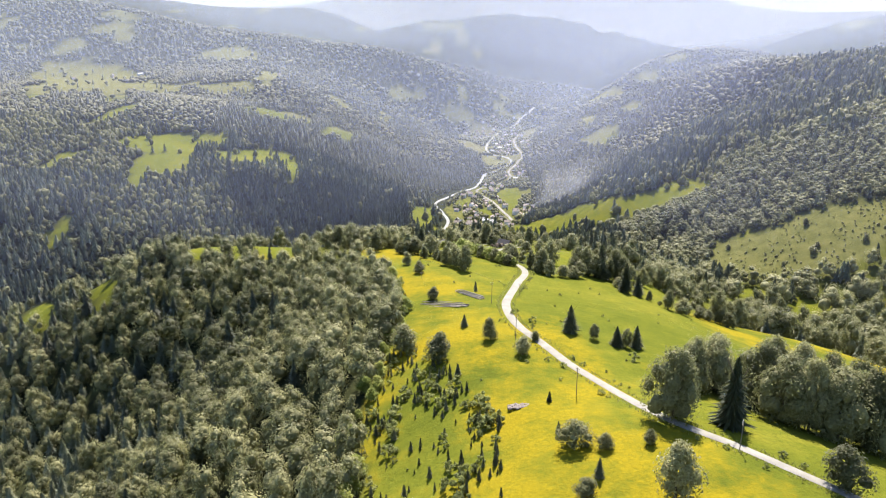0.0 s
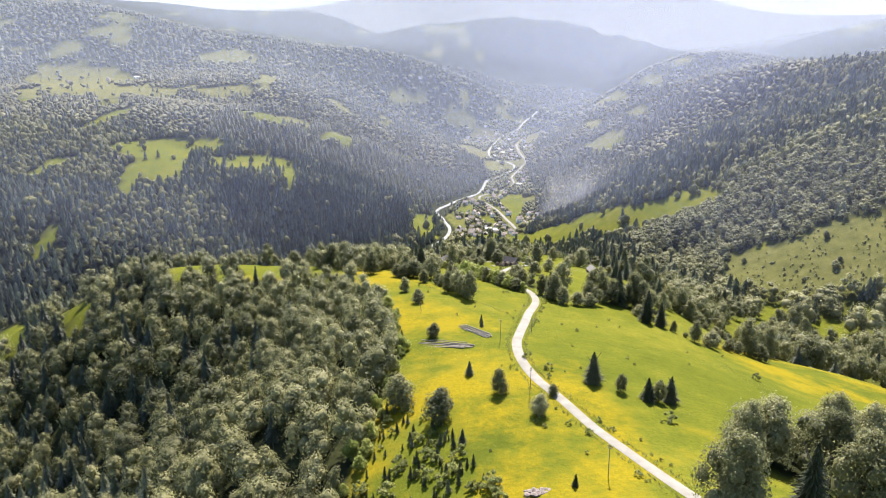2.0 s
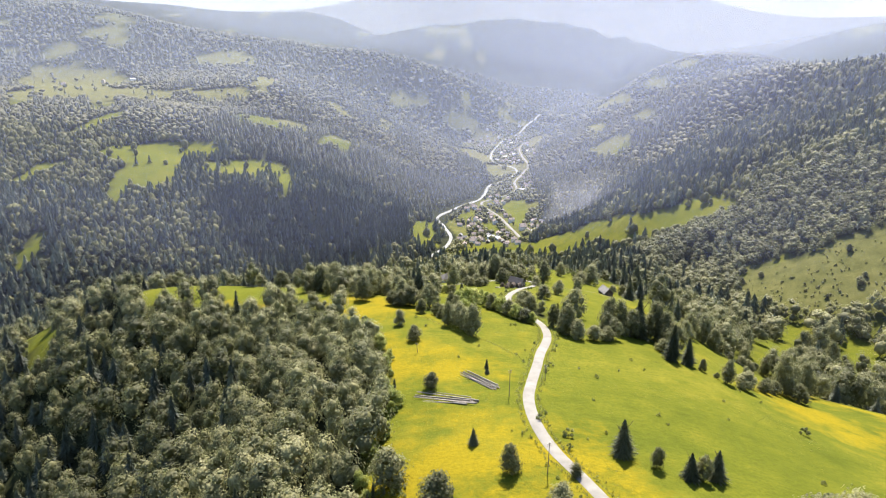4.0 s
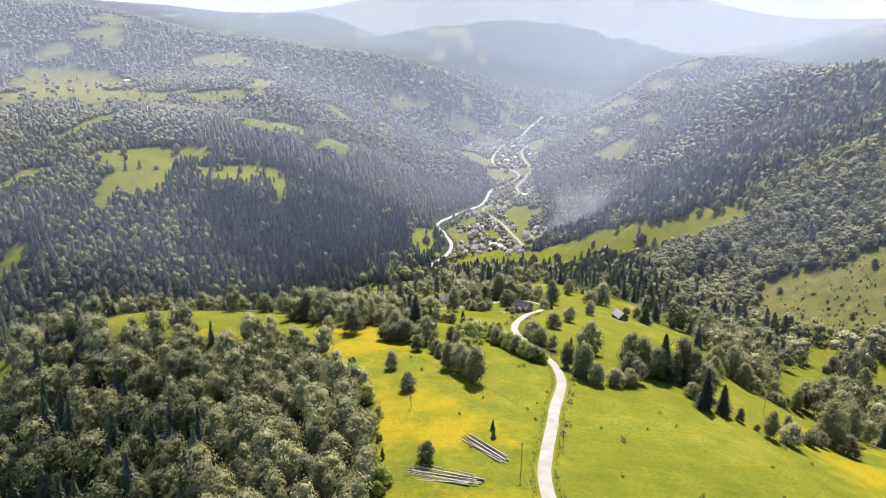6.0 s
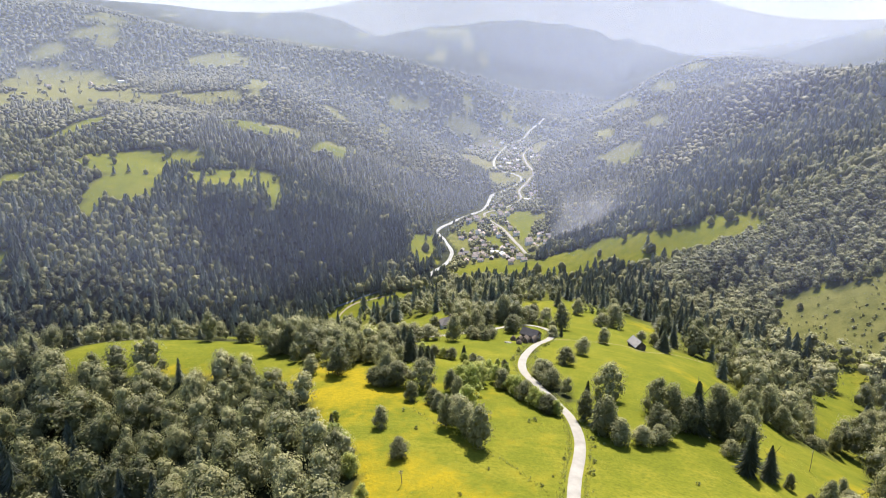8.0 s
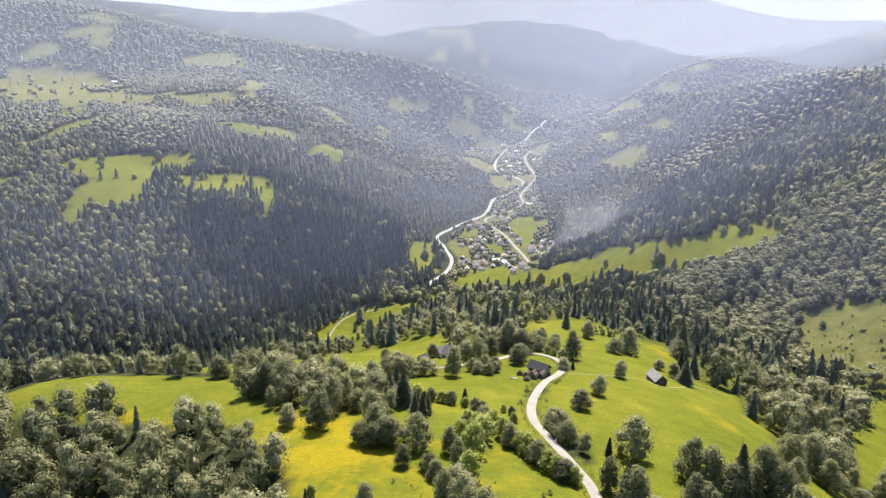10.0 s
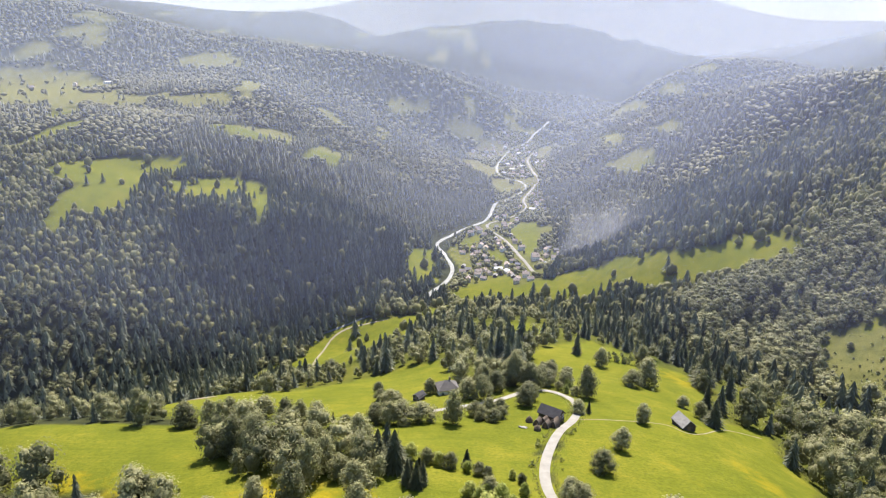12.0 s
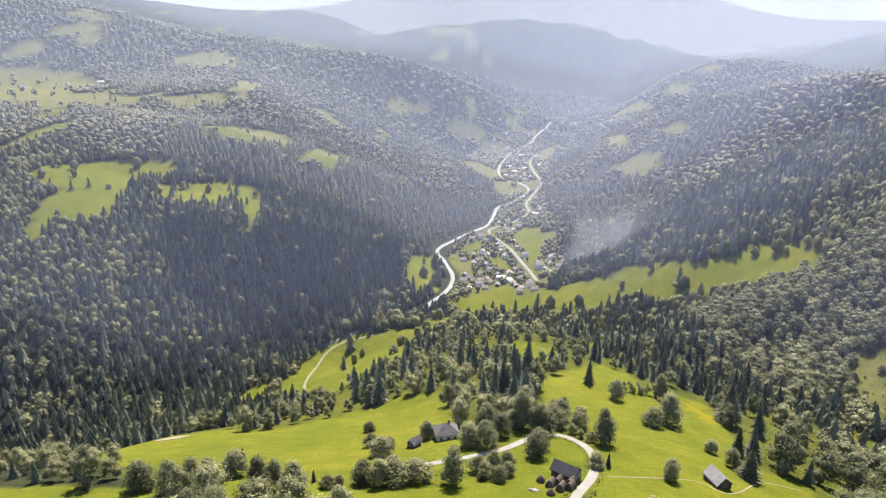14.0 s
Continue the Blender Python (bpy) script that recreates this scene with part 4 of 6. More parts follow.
GROVES = {
    "yellow meadow": [(-3.2, 211.4, 4.7, 'b'), (-14.3, 263.5, 5.6, 'b'), (-8.8, 248.5, 5.0, 'b'), (-1.2, 161.8, 8.5, 'b'), (-10.7, 173.2, 8.3, 'b'), (12.7, 169.8, 6.8, 'n'), (6.1, 181.7, 3.8, 'c'), (20.1, 158.3, 5.3, 'b'), (24.7, 168.5, 2.9, 'b'), (21.0, 192.0, 1.8, 's'), (26.0, 184.7, 2.1, 's'), (11.2, 221.1, 2.4, 'c'), (3.6, 151.3, 3.8, 'c'), (22.7, 131.3, 2.6, 'c'), (22.2, 116.3, 3.1, 'c'), (24.1, 110.9, 6.0, 'b'), (29.5, 108.8, 3.4, 'b'), (37.4, 108.9, 3.3, 'b'), (26.4, 100.3, 3.9, 'c')],
    "below the road": [(23.1, 95.5, 4.2, 'b'), (36.8, 92.9, 11.0, 'b'), (67.3, 99.3, 8.7, 'b'), (35.8, 178.5, 8.5, 'c'), (41.7, 175.3, 5.4, 'n'), (47.7, 172.9, 6.1, 'c'), (50.4, 173.5, 6.0, 'n'), (53.5, 175.0, 6.9, 'c'), (49.5, 162.2, 2.6, 's'), (94.8, 218.4, 2.7, 's')],
    "roadside wood": [(45.1, 119.8, 16.2, 'b'), (56.6, 119.6, 15.6, 'c'), (65.6, 149.9, 15.7, 'b'), (59.3, 146.0, 13.7, 'b'), (73.8, 142.6, 17.1, 'b'), (73.8, 132.2, 17.0, 'b'), (78.2, 129.8, 17.7, 'b'), (83.5, 127.9, 17.9, 'b'), (89.4, 127.4, 19.0, 'b'), (92.8, 125.7, 18.3, 'b'), (85.2, 161.7, 15.7, 'b'), (88.5, 153.5, 17.0, 'b'), (94.7, 151.4, 17.2, 'b'), (102.8, 152.7, 17.7, 'b')],
    "lane side": [(8.4, 254.5, 11.2, 'n'), (4.9, 263.0, 9.9, 'n'), (1.1, 265.5, 8.8, 'n'), (-2.3, 280.0, 4.9, 'b'), (2.4, 291.0, 7.3, 'n'), (7.8, 289.5, 9.4, 'l'), (10.8, 300.5, 7.6, 'l'), (5.4, 298.0, 6.6, 'l'), (6.2, 259.5, 8.6, 'n'), (3.4, 271.0, 6.8, 'b'), (6.5, 277.0, 7.6, 'l'), (4.2, 283.0, 8.0, 'n'), (-1.0, 276.5, 5.0, 'b'), (11.3, 225.3, 2.9, 'c'), (32.9, 305.4, 6.9, 'b'), (42.3, 299.2, 5.5, 'c'), (48.8, 300.5, 12.4, 'b'), (37.5, 278.9, 9.0, 'b'), (39.8, 273.6, 10.6, 'c'), (41.7, 270.5, 11.5, 'b'), (43.9, 265.8, 7.5, 'b'), (95.5, 481.9, 12.4, 'b'), (102.2, 418.6, 11.9, 'c')],
    "meadow belt": [(55.2, 276.0, 9.6, 'b'), (56.7, 274.3, 8.2, 'b'), (59.0, 290.1, 12.9, 'b'), (62.9, 285.1, 13.4, 'b'), (65.4, 281.8, 11.4, 'b'), (68.7, 283.8, 15.4, 'c'), (72.8, 285.7, 10.8, 'b'), (76.5, 287.5, 16.3, 'b'), (78.2, 283.4, 13.7, 'b'), (79.4, 278.2, 11.6, 'b'), (73.6, 272.0, 5.1, 'b'), (73.7, 262.5, 12.9, 'c'), (94.1, 306.0, 9.6, 'n'), (79.2, 262.5, 9.7, 'c'), (83.4, 261.0, 4.6, 'n'), (49.2, 267.0, 5.8, 'b'), (53.8, 269.5, 5.7, 'b')],
    "lower hedge": [(86.8, 257.0, 2.2, 'b'), (89.0, 254.0, 8.8, 'n'), (101.3, 268.0, 6.6, 'n'), (94.6, 253.5, 6.8, 'b'), (98.8, 262.0, 5.4, 'b'), (104.8, 262.0, 5.5, 'b'), (110.5, 266.0, 5.0, 'b'), (116.5, 273.0, 15.9, 'n'), (121.2, 284.0, 6.8, 'c'), (117.3, 270.5, 6.5, 'n'), (119.1, 265.5, 7.3, 'b'), (127.0, 284.0, 12.0, 'b'), (132.0, 287.0, 14.0, 'b')],
    "strip edge": [(111.0, 319.5, 10.4, 'b'), (115.5, 322.0, 6.5, 'b'), (130.0, 347.0, 9.5, 'b'), (121.6, 326.0, 3.7, 'b'), (128.0, 330.0, 5.0, 'b'), (133.5, 334.5, 5.6, 'b'), (139.4, 341.5, 5.3, 'b'), (146.1, 345.0, 10.7, 'n'), (109.0, 326.0, 14.2, 'n'), (100.9, 321.5, 11.8, 'n'), (117.0, 333.0, 9.0, 'b'), (104.0, 330.0, 9.5, 'b')],
    "glade edge": [(168.5, 366.5, 13.5, 'b'), (175.0, 371.0, 14.5, 'b'), (183.0, 374.0, 15.0, 'b'), (191.6, 381.0, 8.5, 'b'), (206.4, 407.0, 11.2, 'c'), (210.1, 427.5, 12.8, 'b'), (222.4, 435.5, 19.9, 'c'), (213.3, 406.5, 13.7, 'b'), (162.0, 398.0, 13.0, 'c'), (157.0, 392.0, 12.0, 'b'), (171.0, 424.0, 16.0, 'c')],
    "hedgerow": [(11.8, 313.1, 5.4, 'b'), (13.9, 309.1, 6.1, 'b'), (15.8, 303.8, 6.3, 'b'), (17.7, 298.9, 6.6, 'b'), (19.7, 296.9, 5.8, 'b'), (21.6, 293.5, 6.5, 'b'), (23.4, 290.3, 6.8, 'b'), (25.1, 287.1, 5.9, 'b'), (26.9, 284.7, 5.5, 'b'), (28.6, 282.4, 5.5, 'b'), (30.4, 280.8, 4.7, 'b')],
    "hill meadow": [(74.7, 479.7, 4.9, 's'), (78.1, 480.0, 4.9, 's'), (82.0, 480.9, 5.2, 's'), (86.1, 482.1, 5.3, 's'), (89.9, 483.3, 5.3, 's'), (72.0, 465.0, 9.9, 'b'), (63.9, 482.9, 11.6, 'c'), (52.9, 405.1, 13.0, 'b'), (45.4, 382.5, 5.2, 'b'), (48.8, 383.3, 4.8, 'c'), (85.6, 442.7, 13.3, 'b'), (78.1, 436.6, 8.1, 'b'), (86.9, 435.9, 3.8, 's'), (65.3, 378.5, 7.4, 'b'), (92.7, 417.5, 5.2, 'b'), (51.0, 349.3, 7.2, 'b'), (41.6, 332.5, 6.6, 'b')],
    "farm lane": [(96.4, 396.7, 11.2, 'c'), (95.4, 405.5, 7.5, 'b'), (119.9, 468.1, 19.8, 'c'), (32.2, 310.5, 7.7, 'b'), (30.3, 315.6, 6.3, 'b'), (15.4, 378.6, 6.7, 'b'), (11.0, 376.7, 5.4, 'b'), (19.4, 380.5, 5.1, 'b'), (28.3, 389.3, 8.8, 'b'), (27.8, 416.6, 14.6, 'b'), (33.0, 412.1, 12.0, 'b'), (43.3, 429.5, 9.0, 'b'), (47.8, 420.6, 8.5, 'b')],
    "west meadow": [(-52.2, 332.7, 12.6, 'b'), (-46.3, 332.2, 13.9, 'b'), (-55.6, 335.0, 8.9, 'b'), (-31.3, 304.5, 11.1, 'b'), (-39.9, 306.8, 6.9, 'b'), (-17.8, 307.7, 10.2, 'b'), (-12.7, 293.2, 8.2, 'b'), (-16.4, 291.9, 6.8, 'b'), (-5.5, 292.4, 10.1, 'b'), (-14.9, 327.2, 10.6, 'c'), (-10.7, 324.0, 11.4, 'c'), (-4.4, 318.4, 6.6, 'c'), (-6.3, 317.2, 6.3, 'c'), (-22.7, 318.5, 7.1, 'b'), (-26.3, 322.5, 10.7, 'b'), (-32.1, 331.9, 10.3, 'b'), (-20.8, 338.2, 11.6, 'b'), (-49.6, 305.0, 3.7, 'b'), (-40.8, 295.4, 2.9, 'c'), (-60.7, 314.9, 2.3, 's'), (-16.0, 296.5, 10.3, 'n'), (-19.3, 294.5, 5.9, 'b'), (-7.9, 282.0, 5.6, 'b'), (-29.3, 315.5, 12.1, 'b')],
    "old farm": [(3.8, 367.1, 12.4, 'b'), (-6.1, 369.5, 7.6, 'b'), (-11.3, 368.7, 8.4, 'b'), (-15.6, 366.4, 9.1, 'b'), (-20.4, 368.9, 7.6, 'b'), (-4.3, 411.8, 6.9, 'b'), (-25.4, 428.8, 4.4, 'b'), (-17.8, 396.4, 6.9, 'b'), (-22.7, 408.3, 5.3, 'b'), (-16.0, 403.5, 4.8, 'b'), (9.6, 399.8, 8.5, 'b'), (14.8, 397.4, 10.7, 'b'), (19.4, 408.1, 8.8, 'b'), (13.1, 373.6, 5.1, 'b'), (16.6, 370.4, 4.7, 'b'), (30.4, 396.3, 7.3, 'b')],
    "farm slope": [(-67.8, 359.0, 10.2, 'b'), (-60.4, 356.6, 11.6, 'b'), (-61.0, 368.5, 7.9, 'b'), (-56.3, 374.0, 8.1, 'b'), (-46.1, 363.2, 10.1, 'b'), (-41.7, 363.3, 10.0, 'b'), (-36.4, 359.7, 9.8, 'b'), (-28.7, 364.7, 4.2, 'b'), (-33.5, 369.8, 3.8, 'c'), (-59.7, 392.2, 3.9, 'c'), (-75.6, 360.3, 8.7, 'b'), (-26.1, 366.7, 3.4, 'b')],
}
standing = np.array([(q[0], q[1]) for g in GROVES.values() for q in g])
HOUSE_SPOTS = [(36, 381), (2, 411), (-8, 403), (79, 380)]


def scatter(x0, x1, y0, y1, gap, seed):
    r = np.random.default_rng(seed)
    a, b = np.meshgrid(np.arange(x0, x1, gap), np.arange(y0, y1, gap))
    x = (a + r.uniform(-0.48, 0.48, a.shape) * gap).ravel()
    y = (b + r.uniform(-0.48, 0.48, a.shape) * gap).ravel()
    keep = np.abs(x) < 0.67 * np.maximum(y, 0) + 30
    x, y = x[keep], y[keep]
    keep = (~open_land(x, y) | ((y > 640) & (r.uniform(size=x.shape) < 0.03))) & ~inside(x, y, VILLAGE)
    x, y = x[keep], y[keep]
    keep = (off_line(x, y, ROAD[::4] + ROAD[-1:]) > 4.5) & (off_line(x, y, RIVER[::3] + RIVER[-1:]) > np.where(y < 800, 2.0, 9))
    x, y = x[keep], y[keep]
    keep = ~((np.abs(x - 10) < 110) & (y > 400) & (y < 780) & (r.uniform(size=x.shape) < 0.30 + 0.45 * wave(x, y, 40, 91)))
    x, y = x[keep], y[keep]
    keep = ~((x > 88) & (y > 250) & (y < 520) & (r.uniform(size=x.shape) < 0.62))
    x, y = x[keep], y[keep]
    keep = ~((x < -60) & (y > 520) & (y < 1150) & (r.uniform(size=x.shape) < 0.05))
    x, y = x[keep], y[keep]
    for hx, hy in HOUSE_SPOTS:
        keep = np.hypot(x - hx, y - hy) > 9
        x, y = x[keep], y[keep]
    if y0 == 440 and x0 < -400:
        keep = ~((x > -120) & (x < 150) & (y < 640))
        x, y = x[keep], y[keep]
    if y0 < 520:
        keep = np.ones(len(x), bool)
        for qx, qy in standing:
            keep &= np.hypot(x - qx, y - qy) > 3.5
        x, y = x[keep], y[keep]
    return x, y, r


def spruce_share(x, y):
    """How likely a tree is a spruce: dark stands on the northern faces and in the gullies."""
    p = np.full(x.shape, 0.62)
    p[(x < 60) & (y < 430)] = 0.04
    p[(x < -60) & (y > 325) & (y < 400)] = 0.3
    p[(x < -60) & (y >= 400) & (y < 440)] = 0.75
    p[(x < -75) & (y < 262)] = 0.35
    p[(x > 60) & (y < 470)] = 0.25
    p[(x > 100) & (y > 375) & (y < 480)] = 0.32
    p[(np.abs(x - 20) < 100) & (y >= 430) & (y < 780)] = 0.22
    p[(x > -35) & (x < 40) & (y > 430) & (y < 540)] = 0.55
    p[(x > 75) & (x < 168) & (y > 470) & (y < 640)] = 0.5
    p[(x > 168) & (y > 540) & (y < 880)] = 0.5
    p[(x > 168) & (y > 540) & (y < 700 + 0.06 * (x - 270))] = 0.03
    p[(x < -60) & (y > 600) & (y < 1250)] = 0.76
    p[(x < -110) & (y > 440) & (y < 660)] = 0.88
    p[(x < -240) & (y > 560) & (y < 1250)] = 0.68
    p[(x < -40) & (y > 960) & (y < 1190)] = 0.85
    p[(x < -330) & (y > 780) & (y < 1250)] = 0.15
    p[(x > 150) & (y > 880)] = 0.45
    p[(x < 0) & (y > 1250)] = 0.35
    p = np.clip(p + np.where(y > 980, 0.75, 0.4) * wave(x, y, 80, 51), 0.0, 0.97)
    p[(x > -75) & (x < 0) & (y < 280)] *= 0.3
    p[inside(x, y, SHADY_HOLLOW)] = 0.42
    p[inside(x, y, SHADED_STAND)] = 0.97
    p[inside(x, y, DARK_SPUR)] = 0.95
    p[inside(x, y, RIGHT_SPRUCES)] = 0.72
    p[inside(x, y, LIGHT_STAND)] *= 0.7
    return p


def east_side(x, y):
    """The open wood of larger trees below the hill meadow."""
    return (x > 88) & (y > 250) & (y < 520)


def wood(name, x0, x1, y0, y1, gap, seed, broad, needle, label_b, label_n, tall=(9.0, 14.0), spire=(12.0, 20.0)):
    x, y, r = scatter(x0, x1, y0, y1, gap, seed)
    n = r.uniform(size=len(x)) < spruce_share(x, y)
    size = (1 + 0.22 * wave(x, y, 60, 61)) * np.where((np.abs(x - 5) < 100) & (y > 380) & (y < 700), 0.9, 1.0) * np.where((x > -35) & (x < 55) & (y > 425) & (y < 530), 1.3, 1.0) * np.where(east_side(x, y), np.where(n, 1.05, 1.5), 1.0) * np.where((x < -60) & (y > 520), np.where(n, 1.0, 0.95), 1.0) * np.where((x > -170) & (x < -45) & (y > 262) & (y < 330), np.where(x < -90, 1.15, 0.95), 1.0) * np.where((x < -62) & (y > 362) & (y < 432), 0.7, 1.0)
    h = r.uniform(*tall, len(x)) * size
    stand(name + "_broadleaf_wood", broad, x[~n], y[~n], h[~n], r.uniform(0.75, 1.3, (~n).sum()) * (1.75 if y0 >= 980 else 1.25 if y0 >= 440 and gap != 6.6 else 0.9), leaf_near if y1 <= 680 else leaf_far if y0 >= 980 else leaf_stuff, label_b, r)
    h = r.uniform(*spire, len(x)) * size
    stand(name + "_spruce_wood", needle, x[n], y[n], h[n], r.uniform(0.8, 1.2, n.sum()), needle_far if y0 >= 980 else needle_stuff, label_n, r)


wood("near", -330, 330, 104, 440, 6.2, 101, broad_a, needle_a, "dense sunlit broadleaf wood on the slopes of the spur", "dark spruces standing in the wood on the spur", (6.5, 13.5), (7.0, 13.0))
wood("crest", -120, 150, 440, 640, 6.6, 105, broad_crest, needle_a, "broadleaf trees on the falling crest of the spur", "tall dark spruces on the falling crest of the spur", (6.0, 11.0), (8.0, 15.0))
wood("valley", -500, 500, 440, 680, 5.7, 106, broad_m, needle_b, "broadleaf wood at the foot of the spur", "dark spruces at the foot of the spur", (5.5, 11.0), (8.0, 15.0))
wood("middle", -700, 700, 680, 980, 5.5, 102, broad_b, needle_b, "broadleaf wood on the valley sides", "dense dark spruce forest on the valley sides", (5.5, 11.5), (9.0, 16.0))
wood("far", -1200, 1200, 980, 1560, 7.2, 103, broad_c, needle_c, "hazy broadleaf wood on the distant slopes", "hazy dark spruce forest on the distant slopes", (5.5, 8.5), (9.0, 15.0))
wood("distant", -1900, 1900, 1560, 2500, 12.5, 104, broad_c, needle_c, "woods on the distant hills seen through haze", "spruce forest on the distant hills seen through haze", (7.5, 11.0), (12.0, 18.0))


def tree_parts(name, crown, mat, trunk_r, trunk_h, label, category):
    ob = new(name)
    tagged(ob, label, category)
    bm = bmesh.new()
    rod(bm, (0, 0, -0.06), (0, 0, trunk_h), trunk_r, trunk_r * 0.45, 7)
    if category == "tree" and trunk_h > 0.3:
        for i in range(4):
            a = i * 1.6 + len(name)
            rod(bm, (0, 0, trunk_h * (0.55 + 0.1 * i)), (0.16 * math.cos(a), 0.16 * math.sin(a), trunk_h * (0.9 + 0.12 * i)), trunk_r * 0.4, trunk_r * 0.15, 5)
    part("trunk", bm, bark, ob, "grey-brown bark trunk")
    c = new("crown", mesh_from("crown", *crown, mat, smooth=mat is not needle_thing))
    c.parent = ob
    return ob


TEMPLATES = {
    "b": [tree_parts("broadleaf_tree", broad_crown(rng, 13 + i % 5, 2000, 0.025, 0.19 + 0.04 * (i % 3), 0.01 * (i % 2), True, 0.5, 0.7), leaf_thing, 0.03, 0.42, "leafy green broadleaf tree standing in the meadow grass", "tree") for i in range(6)],
    "B": [tree_parts("tall_broadleaf_tree", broad_crown(rng, 22 + i, 5200, 0.0155, 0.22 + 0.03 * (i % 3), 0.0, True, 0.55, 0.75), leaf_thing, 0.03, 0.42, "tall dense broadleaf tree with dark foliage down to the grass", "tree") for i in range(4)],
    "c": [tree_parts("spruce_tree", needle_crown(rng, 28, 15, 0.26 + 0.03 * i), needle_thing, 0.022, 0.8, "dark green spruce tree growing alone in the grass", "tree") for i in range(4)],
    "l": [tree_parts("young_broadleaf_tree", broad_crown(rng, 10, 900, 0.036, 0.26, 0.02, False, 0.75), leaf_light, 0.025, 0.4, "bright green young broadleaf growth beside the lane", "tree") for i in range(3)],
    "y": [tree_parts("young_spruce", needle_crown(rng, 9, 8, 0.27), needle_thing, 0.022, 0.8, "young dark green spruce at the edge of the wood", "tree") for i in range(3)],
    "s": [tree_parts("shrub", broad_crown(rng, 6, 240, 0.075, 0.46, 0.0, False, 0.7), shrub_leaf, 0.03, 0.3, "low dark green shrub growing in the meadow", "shrub") for i in range(3)],
}
used = set()


def plant(kind, x, y, h, seed, group, label=""):
    r = random.Random(seed)
    if kind == "b" and h > 13.5:
        kind = "B"
    slim, kind = kind == "n", "b" if kind == "n" else kind
    src = r.choice(TEMPLATES[kind])
    wide = r.uniform(0.66, 0.95) if kind == "B" else (r.uniform(1.1, 1.55) if h < 9 else r.uniform(0.78, 1.08)) if kind == "b" else r.uniform(1.0, 1.2) if kind == "c" and h > 9 else r.uniform(0.9, 1.2)
    wide = 0.8 if slim else wide
    m = pose(x, y, ground_at(x, y) - 0.02 * h, r.uniform(-2, 2), r.uniform(-2, 2), r.uniform(0, 360)) @ Matrix.Diagonal((h * wide, h * wide, h, 1))
    if src.name in used:
        ob = copy_thing(src, m @ Matrix.Diagonal((*(1 / s for s in src.scale), 1)))
    else:
        ob = src
        used.add(src.name)
        ob.matrix_basis = m
    tagged(ob, label, "", group)
    return ob


seed = 0
for grove, rows in GROVES.items():
    for x, y, h, kind in rows:
        seed += 1
        plant("l" if grove == "hedgerow" and seed % 3 else kind, x, y, h, seed, "trees of the " + grove)

# young growth that creeps into the meadow from the wood's edge
rs = random.Random(77)
SCRUB = [(-18, 100), (10, 100), (12, 128), (4, 150), (-4, 168), (-14, 172), (-19, 145)]
made = 0
while made < 260:
    x, y = rs.uniform(-20, 13), rs.uniform(98, 173)
    if inside([x], [y], SCRUB)[0] and rs.random() < 0.35 + 0.65 * (wave([x], [y], 12, 71)[0] > -0.1):
        plant(rs.choice("yys"), x, y, rs.uniform(1.1, 3.2), 500 + made, "young growth on the meadow edge")
        made += 1
# shrubs along the lane and over the pasture
for i in range(60):
    k = rs.randrange(8, len(ROAD) - 40)
    (ax, ay), (bx, by) = ROAD[k], ROAD[k + 1]
    d = math.hypot(bx - ax, by - ay)
    off = rs.choice((-1, 1)) * rs.uniform(2.6, 4.6)
    plant("s", ax - (by - ay) / d * off, ay + (bx - ax) / d * off, rs.uniform(0.5, 1.7), 800 + i, "shrubs along the lane")
for i in range(70):
    x, y = rs.uniform(-14, 95), rs.uniform(95, 290)
    if open_land([x], [y])[0] and off_line([x], [y], ROAD[::3])[0] > 4:
        plant("s", x, y, rs.uniform(0.4, 1.2), 900 + i, "meadow shrubs")
# bright young trees where the wood meets the meadow
EDGE = smooth_line([(-17, 112), (-20, 130), (-22, 146), (-17, 166), (-15, 185), (-14, 203), (-17, 237), (-30, 272)], 1.5)
for i in range(64):
    x, y = EDGE[rs.randrange(len(EDGE))]
    plant("l" if i % 6 else "y", x + rs.uniform(-2.5, 2.2), y + rs.uniform(-1.5, 1.5), rs.uniform(2.2, 5.6), 1700 + i, "young growth on the wood edge")
# bushes between the lane and the flowering saddle, and the thicket by the bend
for x, y, h, kind in ((-10, 332, 4.5, "b"), (-7, 332, 5, "l"), (-3, 330, 4.6, "b"), (0, 329, 4, "l"), (3, 328, 4.6, "b"), (7, 326, 3.4, "l"), (10, 325, 3.6, "b"), (12, 324, 3, "b"), (18, 324, 2.6, "l"), (20, 322, 3, "b"), (-7, 316, 7, "c"), (-5, 314, 7.5, "c"), (-3.5, 316.5, 6.5, "c"), (7, 329, 5.5, "c"), (7, 312, 4.2, "l"), (11, 312, 4, "l"), (9, 309, 4.6, "l"), (15, 314, 3.4, "l"), (20, 316, 3.2, "l"), (44, 413, 4, "b"), (46, 409, 3.4, "l"), (49, 406, 4.2, "b"), (48, 417, 4.4, "l"), (16, 371.5, 4.2, "l"), (19, 374.5, 4.6, "b"), (12, 371, 3.6, "b")):
    seed += 1
    plant(kind, x, y, h, seed, "bushes along the lane")
THICKET = [(9, 411), (14, 430), (35, 444), (46, 430), (40, 415), (26, 410)]
made = 0
while made < 26:
    x, y = rs.uniform(7, 46), rs.uniform(404, 447)
    if inside([x], [y], THICKET)[0] and off_line([x], [y], ROAD[::3])[0] > 3.5:
        kind = "lblbblc"[made % 7]
        plant(kind, x, y, rs.uniform(4.5, 9.5) if kind != "l" else rs.uniform(3, 6.5), 1500 + made, "thicket by the bend")
        made += 1
